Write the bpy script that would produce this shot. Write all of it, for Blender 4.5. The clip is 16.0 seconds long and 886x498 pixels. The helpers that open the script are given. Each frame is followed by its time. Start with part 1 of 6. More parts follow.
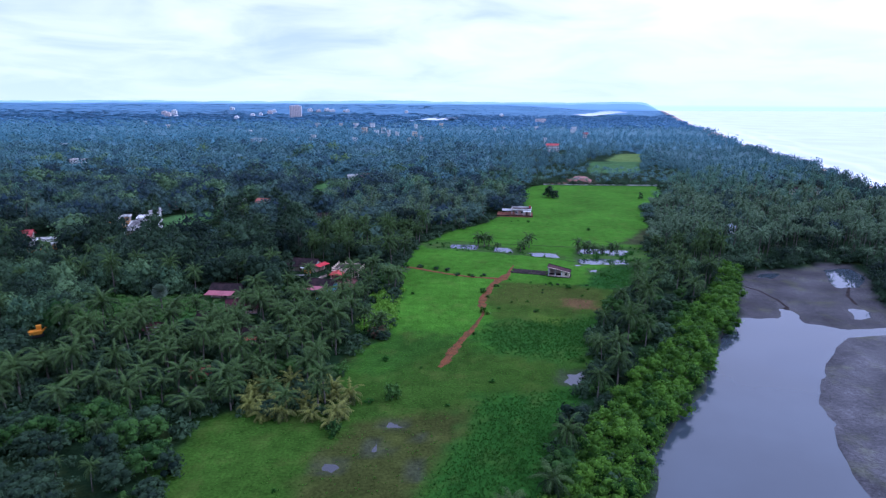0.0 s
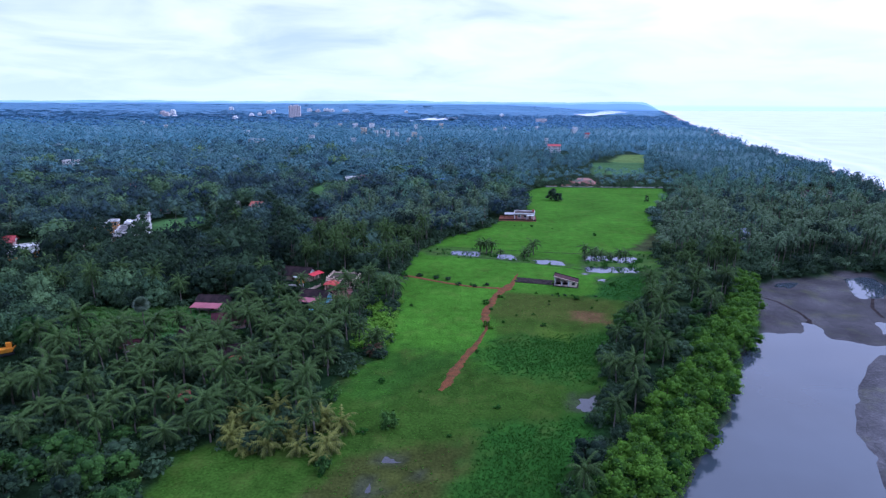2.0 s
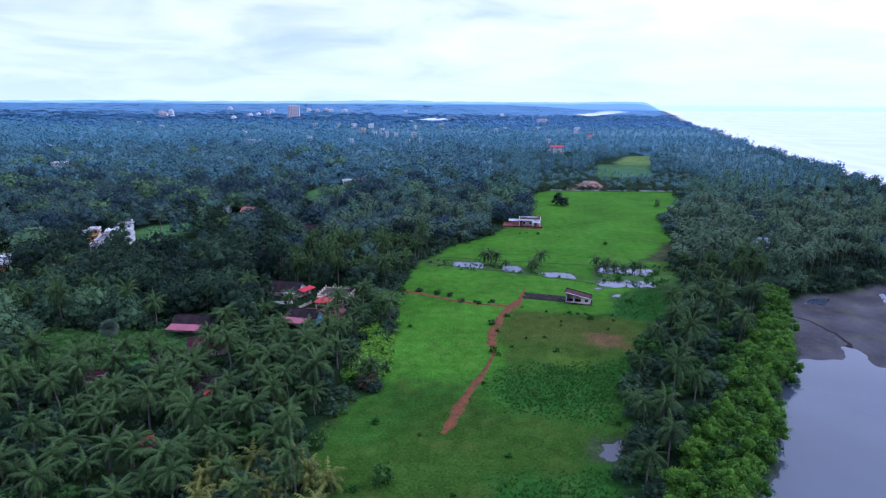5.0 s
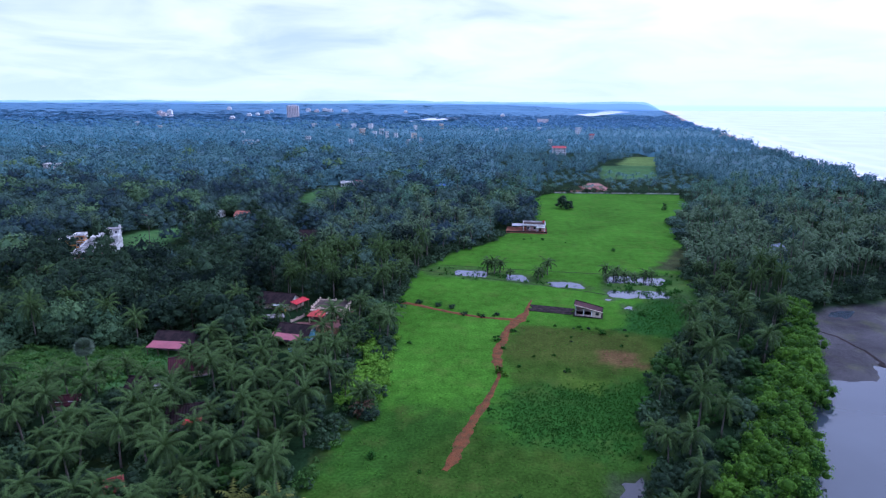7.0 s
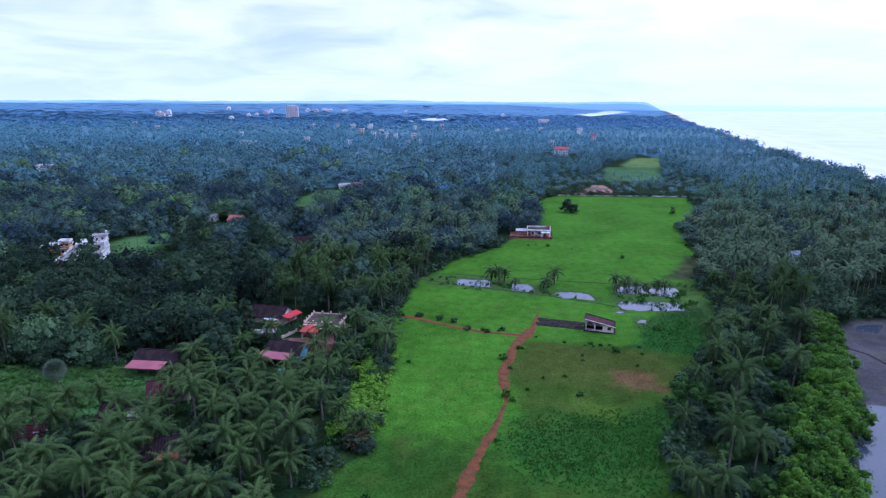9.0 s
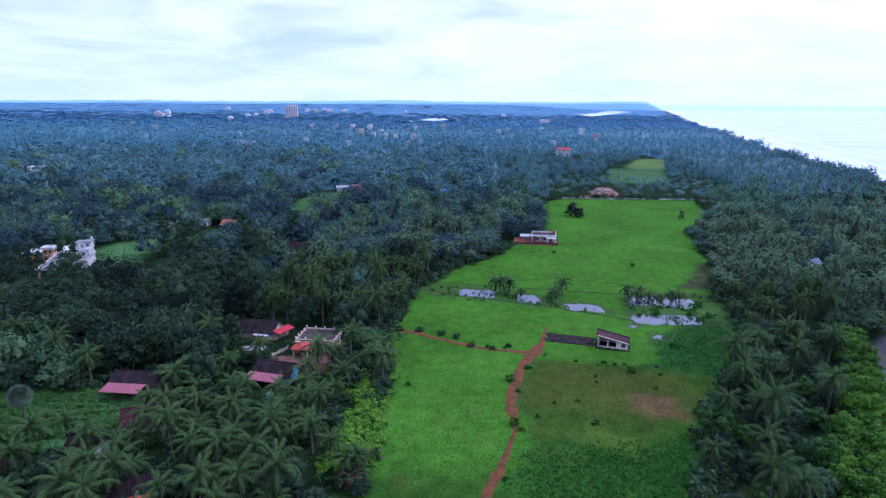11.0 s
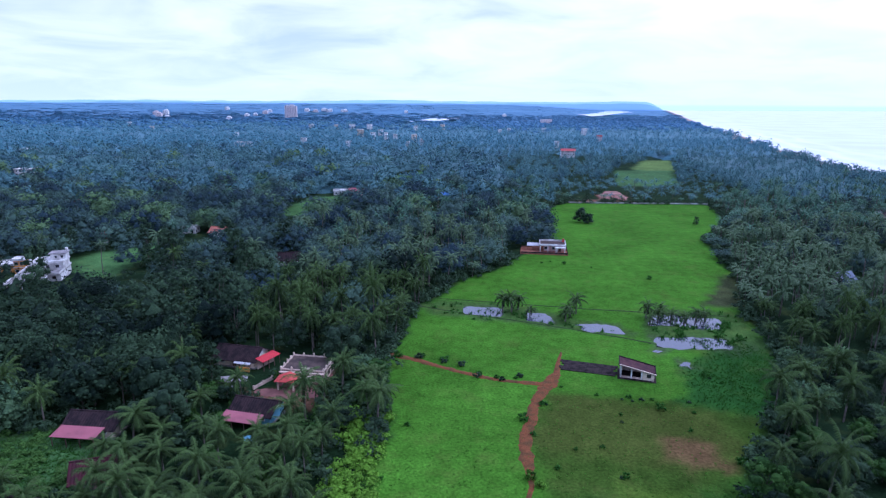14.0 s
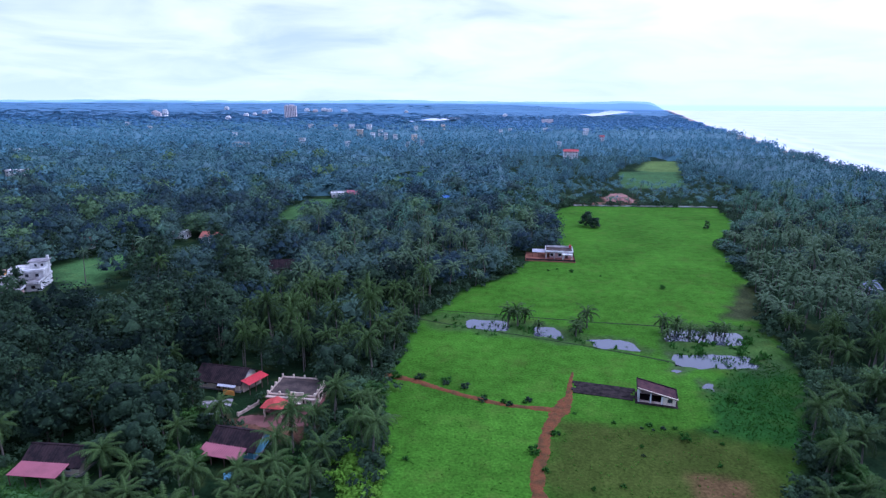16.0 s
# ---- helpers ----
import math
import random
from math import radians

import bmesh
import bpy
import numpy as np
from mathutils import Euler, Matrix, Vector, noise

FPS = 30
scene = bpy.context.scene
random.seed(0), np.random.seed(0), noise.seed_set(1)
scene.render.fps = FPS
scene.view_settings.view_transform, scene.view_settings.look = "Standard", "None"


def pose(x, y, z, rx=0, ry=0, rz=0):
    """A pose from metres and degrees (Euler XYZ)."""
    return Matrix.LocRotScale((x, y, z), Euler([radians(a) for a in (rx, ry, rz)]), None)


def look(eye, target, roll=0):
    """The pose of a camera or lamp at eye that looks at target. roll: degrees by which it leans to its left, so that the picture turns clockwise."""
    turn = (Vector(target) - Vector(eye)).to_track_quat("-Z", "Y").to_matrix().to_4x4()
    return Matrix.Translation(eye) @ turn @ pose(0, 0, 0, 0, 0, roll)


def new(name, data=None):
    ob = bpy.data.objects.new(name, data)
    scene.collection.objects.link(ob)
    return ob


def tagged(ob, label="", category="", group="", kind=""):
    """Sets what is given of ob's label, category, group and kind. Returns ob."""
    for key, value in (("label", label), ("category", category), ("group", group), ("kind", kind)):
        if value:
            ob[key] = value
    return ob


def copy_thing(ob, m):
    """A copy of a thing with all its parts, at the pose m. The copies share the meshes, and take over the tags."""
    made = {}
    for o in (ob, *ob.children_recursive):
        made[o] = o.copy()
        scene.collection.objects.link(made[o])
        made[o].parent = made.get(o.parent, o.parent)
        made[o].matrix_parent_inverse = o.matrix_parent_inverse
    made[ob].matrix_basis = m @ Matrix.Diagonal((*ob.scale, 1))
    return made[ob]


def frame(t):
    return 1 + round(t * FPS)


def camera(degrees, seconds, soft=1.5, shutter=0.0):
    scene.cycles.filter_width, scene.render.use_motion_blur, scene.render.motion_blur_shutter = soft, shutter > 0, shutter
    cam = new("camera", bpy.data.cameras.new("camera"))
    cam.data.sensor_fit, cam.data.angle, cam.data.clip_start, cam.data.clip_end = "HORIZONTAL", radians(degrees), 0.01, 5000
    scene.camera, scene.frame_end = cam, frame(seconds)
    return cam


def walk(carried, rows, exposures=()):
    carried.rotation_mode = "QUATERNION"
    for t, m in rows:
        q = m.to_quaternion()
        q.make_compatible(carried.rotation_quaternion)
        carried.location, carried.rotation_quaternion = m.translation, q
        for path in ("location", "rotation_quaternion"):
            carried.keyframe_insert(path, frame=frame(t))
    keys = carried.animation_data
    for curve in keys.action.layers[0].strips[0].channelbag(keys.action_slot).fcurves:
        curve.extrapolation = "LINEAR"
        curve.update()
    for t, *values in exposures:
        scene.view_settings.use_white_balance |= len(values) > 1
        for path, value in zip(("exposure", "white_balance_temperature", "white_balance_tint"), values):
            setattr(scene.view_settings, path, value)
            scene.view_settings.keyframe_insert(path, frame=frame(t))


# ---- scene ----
cam = camera(74.0, 16.0, soft=1.3)
# seconds, eye x y z, yaw, pitch: a level flight straight ahead
PATH = [
    (0, 0.554, -0.147, 70.24, 0.613, -14.133),
    (1, 0.356, 6.393, 70.289, 0.605, -14.14),
    (2, 0.127, 12.904, 70.351, 0.597, -14.146),
    (3, -0.13, 19.393, 70.423, 0.591, -14.15),
    (4, -0.412, 25.864, 70.501, 0.586, -14.154),
    (5.25, -0.792, 33.936, 70.605, 0.582, -14.157),
    (6.5, -1.198, 41.998, 70.709, 0.58, -14.16),
    (7.5, -1.537, 48.448, 70.789, 0.58, -14.161),
    (8.5, -1.883, 54.904, 70.863, 0.581, -14.163),
    (10, -2.41, 64.61, 70.958, 0.586, -14.166),
    (11.5, -2.934, 74.36, 71.024, 0.595, -14.17),
    (12.5, -3.277, 80.892, 71.048, 0.603, -14.174),
    (13.5, -3.61, 87.456, 71.052, 0.613, -14.179),
    (14.5, -3.929, 94.057, 71.034, 0.624, -14.185),
    (15.25, -4.157, 99.036, 71.004, 0.634, -14.191),
    (16, -4.374, 104.041, 70.959, 0.645, -14.197),
]
walk(cam, [(t, pose(x, y, z, 0, 0, yaw) @ pose(0, 0, 0, 90 + pitch, 0, 0) @ pose(0, 0, 0, 0, 0, 0.2)) for t, x, y, z, yaw, pitch in PATH], exposures=[(0.0, 0.18, 4680, 29), (16.0, 0.18, 4680, 29)])

# ---- light: an overcast afternoon, the sun behind thin cloud over the sea ----
SUN_UP, SUN_ROUND = radians(48), radians(70)
world = bpy.data.worlds.new("overcast_sky")
scene.world = world
world.use_nodes = True


def sky_nodes():
    nt = world.node_tree
    nt.nodes.clear()
    nd, ln = nt.nodes.new, nt.links.new
    out, bg = nd("ShaderNodeOutputWorld"), nd("ShaderNodeBackground")
    sky = nd("ShaderNodeTexSky")
    sky.sky_type, sky.sun_disc, sky.sun_elevation, sky.sun_rotation = "NISHITA", False, SUN_UP, SUN_ROUND
    sky.air_density, sky.dust_density = 1.0, 2.0
    dim = nd("ShaderNodeVectorMath")
    dim.operation = "SCALE"
    dim.inputs["Scale"].default_value = 0.1
    ln(sky.outputs["Color"], dim.inputs[0])
    co, sep = nd("ShaderNodeTexCoord"), nd("ShaderNodeSeparateXYZ")
    ln(co.outputs["Generated"], sep.inputs[0])
    # cloud sheet: the direction laid onto a flat layer
    up = nd("ShaderNodeMath")
    up.operation = "MAXIMUM"
    up.inputs[1].default_value = 0.0
    ln(sep.outputs["Z"], up.inputs[0])
    lift = nd("ShaderNodeMath")
    lift.operation = "ADD"
    lift.inputs[1].default_value = 0.16
    ln(up.outputs[0], lift.inputs[0])
    flat = nd("ShaderNodeVectorMath")
    flat.operation = "DIVIDE"
    ln(co.outputs["Generated"], flat.inputs[0])
    comb = nd("ShaderNodeCombineXYZ")
    for k in range(3):
        ln(lift.outputs[0], comb.inputs[k])
    ln(comb.outputs[0], flat.inputs[1])
    clouds = nd("ShaderNodeTexNoise")
    clouds.inputs["Scale"].default_value = 1.15
    clouds.inputs["Detail"].default_value = 6
    clouds.inputs["Roughness"].default_value = 0.52
    clouds.inputs["Distortion"].default_value = 0.5
    ln(flat.outputs[0], clouds.inputs["Vector"])
    # thin cloud is brighter towards the sun over the sea
    dot = nd("ShaderNodeVectorMath")
    dot.operation = "DOT_PRODUCT"
    dot.inputs[1].default_value = (math.sin(SUN_ROUND) * math.cos(SUN_UP), math.cos(SUN_ROUND) * math.cos(SUN_UP), math.sin(SUN_UP))
    ln(co.outputs["Generated"], dot.inputs[0])
    glow = nd("ShaderNodeMath")
    glow.operation = "MULTIPLY_ADD"
    glow.inputs[1].default_value, glow.inputs[2].default_value = 0.34, 0.0
    ln(dot.outputs["Value"], glow.inputs[0])
    thick = nd("ShaderNodeMath")
    thick.operation = "ADD"
    ln(clouds.outputs["Fac"], thick.inputs[0])
    ln(glow.outputs[0], thick.inputs[1])
    ramp = nd("ShaderNodeValToRGB")
    els = ramp.color_ramp.elements
    els[0].position, els[0].color = 0.36, (0.54, 0.60, 0.74, 1)
    els[1].position, els[1].color = 0.74, (1.14, 1.1, 1.12, 1)
    mid = els.new(0.55)
    mid.color = (0.89, 0.875, 0.95, 1)
    ln(thick.outputs[0], ramp.inputs[0])
    mix = nd("ShaderNodeMix")
    mix.data_type = "RGBA"
    mix.inputs[0].default_value = 0.88
    ln(dim.outputs[0], mix.inputs[6])
    ln(ramp.outputs[0], mix.inputs[7])
    # pale haze low over the horizon, open sea under it
    low = nd("ShaderNodeMapRange")
    low.inputs["From Min"].default_value, low.inputs["From Max"].default_value = 0.0, 0.16
    low.inputs["To Min"].default_value, low.inputs["To Max"].default_value = 0.75, 0.0
    ln(sep.outputs["Z"], low.inputs["Value"])
    veil = nd("ShaderNodeMix")
    veil.data_type = "RGBA"
    veil.inputs[7].default_value = (0.82, 0.87, 0.99, 1)
    ln(low.outputs[0], veil.inputs[0])
    ln(mix.outputs[2], veil.inputs[6])
    sea = nd("ShaderNodeMapRange")
    sea.inputs["From Min"].default_value, sea.inputs["From Max"].default_value = -0.004, -0.008
    ln(sep.outputs["Z"], sea.inputs["Value"])
    wet = nd("ShaderNodeMix")
    wet.data_type = "RGBA"
    wet.inputs[7].default_value = (0.70, 0.84, 0.93, 1)
    ln(sea.outputs[0], wet.inputs[0])
    ln(veil.outputs[2], wet.inputs[6])
    ln(wet.outputs[2], bg.inputs["Color"])
    bg.inputs["Strength"].default_value = 1.06
    ln(bg.outputs[0], out.inputs[0])


sky_nodes()
sun = new("sun", bpy.data.lights.new("sun", "SUN"))
sun.data.energy, sun.data.angle, sun.data.color = 1.25, radians(9), (1.0, 0.96, 0.9)
sun.matrix_world = look((0, 0, 300), Vector((0, 0, 300)) - Vector((math.sin(SUN_ROUND) * math.cos(SUN_UP), math.cos(SUN_ROUND) * math.cos(SUN_UP), math.sin(SUN_UP))))


# ---- materials ----
def material(name):
    m = bpy.data.materials.new(name)
    m.use_nodes = True
    nt = m.node_tree
    return m, nt, nt.nodes["Principled BSDF"]


def plain(name, colour, rough=0.7, spread=0.25, size=0.6, bump=0.25, metal=0.0, dirt=None, spec=0.4):
    """A surface with a fine grain and large uneven stains, vary per object."""
    m, nt, b = material(name)
    nd, ln = nt.nodes.new, nt.links.new
    co = nd("ShaderNodeTexCoord")
    fine, big = nd("ShaderNodeTexNoise"), nd("ShaderNodeTexNoise")
    fine.inputs["Scale"].default_value, fine.inputs["Detail"].default_value = 6 / size, 5
    big.inputs["Scale"].default_value, big.inputs["Detail"].default_value = 0.5 / size, 4
    ln(co.outputs["Object"], fine.inputs["Vector"])
    ln(co.outputs["Object"], big.inputs["Vector"])
    ramp = nd("ShaderNodeValToRGB")
    lo = tuple(c * (1 - spread) for c in colour)
    if dirt:
        lo = dirt
    ramp.color_ramp.elements[0].position, ramp.color_ramp.elements[0].color = 0.36, (*lo, 1)
    ramp.color_ramp.elements[1].position, ramp.color_ramp.elements[1].color = 0.58, (*colour, 1)
    ln(big.outputs["Fac"], ramp.inputs[0])
    mul = nd("ShaderNodeMapRange")
    mul.inputs["From Min"].default_value, mul.inputs["From Max"].default_value = 0.3, 0.7
    mul.inputs["To Min"].default_value, mul.inputs["To Max"].default_value = 1 - spread * 0.7, 1 + spread * 0.5
    ln(fine.outputs["Fac"], mul.inputs["Value"])
    sc = nd("ShaderNodeVectorMath")
    sc.operation = "SCALE"
    ln(ramp.outputs[0], sc.inputs[0])
    ln(mul.outputs[0], sc.inputs["Scale"])
    ln(sc.outputs[0], b.inputs["Base Color"])
    bp = nd("ShaderNodeBump")
    bp.inputs["Strength"].default_value, bp.inputs["Distance"].default_value = bump, 0.05
    ln(fine.outputs["Fac"], bp.inputs["Height"])
    ln(bp.outputs[0], b.inputs["Normal"])
    b.inputs["Roughness"].default_value, b.inputs["Metallic"].default_value = rough, metal
    b.inputs["Specular IOR Level"].default_value = spec
    return m


def leafy(name, dark, light, rough=0.5, sheen=0.0, spec=0.5, through_light=0.25, mottle=1.3):
    """Foliage: the colour runs from dark to light by tree (tint, object) and by clump."""
    m, nt, b = material(name)
    nd, ln = nt.nodes.new, nt.links.new
    at, ob, geo = nd("ShaderNodeAttribute"), nd("ShaderNodeObjectInfo"), nd("ShaderNodeNewGeometry")
    at.attribute_name = "tint"
    co, no = nd("ShaderNodeTexCoord"), nd("ShaderNodeTexNoise")
    no.inputs["Scale"].default_value, no.inputs["Detail"].default_value = 0.9, 6
    no.inputs["Roughness"].default_value = 0.7
    ln(geo.outputs["Position"], no.inputs["Vector"])
    bp = nd("ShaderNodeBump")
    bp.inputs["Strength"].default_value, bp.inputs["Distance"].default_value = 0.8, 0.7
    ln(no.outputs["Fac"], bp.inputs["Height"])
    ln(bp.outputs[0], b.inputs["Normal"])
    add = nd("ShaderNodeMath")
    add.operation = "MULTIPLY_ADD"
    add.inputs[1].default_value = 0.45
    ln(ob.outputs["Random"], add.inputs[0])
    ln(at.outputs["Fac"], add.inputs[2])
    add2 = nd("ShaderNodeMath")
    add2.operation = "MULTIPLY_ADD"
    add2.inputs[1].default_value = 0.18
    ln(geo.outputs["Random Per Island"], add2.inputs[0])
    ln(add.outputs[0], add2.inputs[2])
    add3 = nd("ShaderNodeMath")
    add3.operation = "MULTIPLY_ADD"
    add3.inputs[1].default_value = mottle
    ln(no.outputs["Fac"], add3.inputs[0])
    ln(add2.outputs[0], add3.inputs[2])
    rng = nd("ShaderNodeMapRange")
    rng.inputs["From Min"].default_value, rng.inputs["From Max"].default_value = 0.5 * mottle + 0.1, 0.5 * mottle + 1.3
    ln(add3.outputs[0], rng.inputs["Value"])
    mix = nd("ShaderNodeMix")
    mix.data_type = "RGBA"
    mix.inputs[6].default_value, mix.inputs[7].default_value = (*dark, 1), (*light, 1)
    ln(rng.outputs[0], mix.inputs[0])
    ln(mix.outputs[2], b.inputs["Base Color"])
    b.inputs["Roughness"].default_value = rough
    b.inputs["Specular IOR Level"].default_value = spec
    b.inputs["Sheen Weight"].default_value = sheen
    b.inputs["Sheen Tint"].default_value = (0.25, 0.5, 1.0, 1)
    if through_light:
        tr, ms, out = nd("ShaderNodeBsdfTranslucent"), nd("ShaderNodeMixShader"), nt.nodes["Material Output"]
        ln(mix.outputs[2], tr.inputs["Color"])
        ms.inputs[0].default_value = through_light
        ln(b.outputs[0], ms.inputs[1])
        ln(tr.outputs[0], ms.inputs[2])
        ln(ms.outputs[0], out.inputs["Surface"])
    return m


def water(name, colour, rough, ripple, size, foam=False):
    m, nt, b = material(name)
    nd, ln = nt.nodes.new, nt.links.new
    co, no, big = nd("ShaderNodeTexCoord"), nd("ShaderNodeTexNoise"), nd("ShaderNodeTexNoise")
    no.inputs["Scale"].default_value, no.inputs["Detail"].default_value = 1 / size, 3
    big.inputs["Scale"].default_value, big.inputs["Detail"].default_value = 0.06 / size, 3
    ln(co.outputs["Object"], no.inputs["Vector"])
    ln(co.outputs["Object"], big.inputs["Vector"])
    bp = nd("ShaderNodeBump")
    bp.inputs["Strength"].default_value, bp.inputs["Distance"].default_value = ripple, 0.1
    ln(no.outputs["Fac"], bp.inputs["Height"])
    ln(bp.outputs[0], b.inputs["Normal"])
    ramp = nd("ShaderNodeValToRGB")
    ramp.color_ramp.elements[0].position, ramp.color_ramp.elements[0].color = 0.35, (*[c * 0.82 for c in colour], 1)
    ramp.color_ramp.elements[1].position, ramp.color_ramp.elements[1].color = 0.65, (*colour, 1)
    ln(big.outputs["Fac"], ramp.inputs[0])
    last = ramp.outputs[0]
    if foam:
        at, mx = nd("ShaderNodeAttribute"), nd("ShaderNodeMix")
        at.attribute_name = "foam"
        mx.data_type = "RGBA"
        mx.inputs[7].default_value = (0.85, 0.88, 0.9, 1)
        ln(at.outputs["Fac"], mx.inputs[0])
        ln(last, mx.inputs[6])
        last = mx.outputs[2]
    ln(last, b.inputs["Base Color"])
    b.inputs["Roughness"].default_value, b.inputs["IOR"].default_value = rough, 1.33 if foam else 1.6
    return m


def ground_material():
    """Soil and grass: the plant cover is an attribute, the growth over it noise at several sizes."""
    m, nt, b = material("ground_cover")
    nd, ln = nt.nodes.new, nt.links.new
    cover, wet, geo = nd("ShaderNodeAttribute"), nd("ShaderNodeAttribute"), nd("ShaderNodeNewGeometry")
    cover.attribute_name, wet.attribute_name = "cover", "wet"
    last = cover.outputs["Color"]
    heights = []
    for scale, amount, detail in ((0.035, 0.42, 4), (0.28, 0.36, 5), (1.6, 0.65, 5)):
        no, mr, sc = nd("ShaderNodeTexNoise"), nd("ShaderNodeMapRange"), nd("ShaderNodeVectorMath")
        no.inputs["Scale"].default_value, no.inputs["Detail"].default_value = scale, detail
        ln(geo.outputs["Position"], no.inputs["Vector"])
        mr.inputs["From Min"].default_value, mr.inputs["From Max"].default_value = 0.3, 0.7
        mr.inputs["To Min"].default_value, mr.inputs["To Max"].default_value = 1 - amount * 0.55, 1 + amount * 0.45
        ln(no.outputs["Fac"], mr.inputs["Value"])
        sc.operation = "SCALE"
        ln(last, sc.inputs[0])
        ln(mr.outputs[0], sc.inputs["Scale"])
        last = sc.outputs[0]
        heights.append(no.outputs["Fac"])
    # straw-coloured blades among the green
    st, sr, mx = nd("ShaderNodeTexNoise"), nd("ShaderNodeMapRange"), nd("ShaderNodeMix")
    st.inputs["Scale"].default_value, st.inputs["Detail"].default_value = 0.11, 6
    st.inputs["Roughness"].default_value = 0.65
    ln(geo.outputs["Position"], st.inputs["Vector"])
    sr.inputs["From Min"].default_value, sr.inputs["From Max"].default_value = 0.52, 0.72
    sr.inputs["To Max"].default_value = 0.3
    ln(st.outputs["Fac"], sr.inputs["Value"])
    mx.data_type = "RGBA"
    mx.inputs[7].default_value = (0.12, 0.14, 0.03, 1)
    ln(sr.outputs[0], mx.inputs[0])
    ln(last, mx.inputs[6])
    # mud lies in ridges and wet hollows
    rut, rr, ms, msc = nd("ShaderNodeTexNoise"), nd("ShaderNodeMapRange"), nd("ShaderNodeMix"), nd("ShaderNodeVectorMath")
    rut.inputs["Scale"].default_value, rut.inputs["Detail"].default_value = 0.55, 7
    rut.inputs["Roughness"].default_value, rut.inputs["Distortion"].default_value = 0.72, 1.6
    ln(geo.outputs["Position"], rut.inputs["Vector"])
    rr.inputs["From Min"].default_value, rr.inputs["From Max"].default_value = 0.36, 0.64
    rr.inputs["To Min"].default_value, rr.inputs["To Max"].default_value = 0.2, 2.1
    ln(rut.outputs["Fac"], rr.inputs["Value"])
    msc.operation = "SCALE"
    ln(mx.outputs[2], msc.inputs[0])
    ln(rr.outputs[0], msc.inputs["Scale"])
    ms.data_type = "RGBA"
    ln(wet.outputs["Fac"], ms.inputs[0])
    ln(mx.outputs[2], ms.inputs[6])
    ln(msc.outputs[0], ms.inputs[7])
    ln(ms.outputs[2], b.inputs["Base Color"])
    damp, ro = nd("ShaderNodeMapRange"), nd("ShaderNodeMix")
    damp.inputs["From Min"].default_value, damp.inputs["From Max"].default_value = 0.38, 0.62
    damp.inputs["To Min"].default_value, damp.inputs["To Max"].default_value = 0.22, 0.7
    ln(rut.outputs["Fac"], damp.inputs["Value"])
    ro.data_type = "FLOAT"
    ro.inputs[2].default_value = 0.97
    ln(wet.outputs["Fac"], ro.inputs[0])
    ln(damp.outputs[0], ro.inputs[3])
    ln(ro.outputs[0], b.inputs["Roughness"])
    sp = nd("ShaderNodeMapRange")
    sp.inputs["To Min"].default_value, sp.inputs["To Max"].default_value = 0.02, 0.26
    ln(wet.outputs["Fac"], sp.inputs["Value"])
    ln(sp.outputs[0], b.inputs["Specular IOR Level"])
    bp, bp2 = nd("ShaderNodeBump"), nd("ShaderNodeBump")
    bp.inputs["Strength"].default_value, bp.inputs["Distance"].default_value = 0.4, 0.3
    ln(heights[1], bp.inputs["Height"])
    bp2.inputs["Strength"].default_value, bp2.inputs["Distance"].default_value = 0.7, 0.12
    ln(heights[2], bp2.inputs["Height"])
    bp3, deep = nd("ShaderNodeBump"), nd("ShaderNodeMath")
    deep.operation = "MULTIPLY"
    ln(rut.outputs["Fac"], deep.inputs[0])
    ln(wet.outputs["Fac"], deep.inputs[1])
    bp3.inputs["Strength"].default_value, bp3.inputs["Distance"].default_value = 0.8, 0.5
    ln(deep.outputs[0], bp3.inputs["Height"])
    ln(bp3.outputs[0], bp.inputs["Normal"])
    ln(bp.outputs[0], bp2.inputs["Normal"])
    ln(bp2.outputs[0], b.inputs["Normal"])
    return m


GROUND = ground_material()
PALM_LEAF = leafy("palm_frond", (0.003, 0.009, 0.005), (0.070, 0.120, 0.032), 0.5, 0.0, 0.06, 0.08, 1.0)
# shore belt fronds carry painted haze, bluer than the near palms
HAZED_BELT_LEAF = leafy("hazed_shore_palm_frond", (0.019, 0.048, 0.050), (0.092, 0.178, 0.104), 0.5, 0.0, 0.08, 0.06, 0.9)
EDGE_LEAF = leafy("grove_palm_frond", (0.013, 0.028, 0.025), (0.094, 0.150, 0.070), 0.5, 0.0, 0.08, 0.08, 0.9)
PALM_YELLOW = leafy("yellowing_frond", (0.016, 0.032, 0.008), (0.19, 0.21, 0.04), 0.5, 0.0, 0.15, 0.12)
BROAD_LEAF = leafy("broad_leaves", (0.008, 0.017, 0.013), (0.062, 0.108, 0.050), 0.6, 0.0, 0.04, 0.08)
# middle woods: leaves lifted and blued, haze put into the colour
HAZED_WOOD_LEAF = leafy("hazed_tall_wood_leaves", (0.019, 0.038, 0.049), (0.086, 0.148, 0.098), 0.6, 0.0, 0.06, 0.06, 1.0)
HAZED_WOODS_LEAF = leafy("hazed_mixed_wood_leaves", (0.038, 0.080, 0.108), (0.096, 0.190, 0.182), 0.6, 0.0, 0.06, 0.04, 0.9)
BRIGHT_LEAF = leafy("young_leaves", (0.014, 0.042, 0.010), (0.085, 0.178, 0.034), 0.6, 0.0, 0.05, 0.1)
# young-leaf green again, paled by haze in the colour
HAZED_PALE_LEAF = leafy("hazed_light_crown_leaves", (0.030, 0.066, 0.040), (0.120, 0.200, 0.080), 0.6, 0.0, 0.05, 0.06, 0.9)
MANGROVE_LEAF = leafy("mangrove_leaves", (0.008, 0.034, 0.007), (0.148, 0.305, 0.024), 0.6, 0.0, 0.05, 0.12, 1.2)
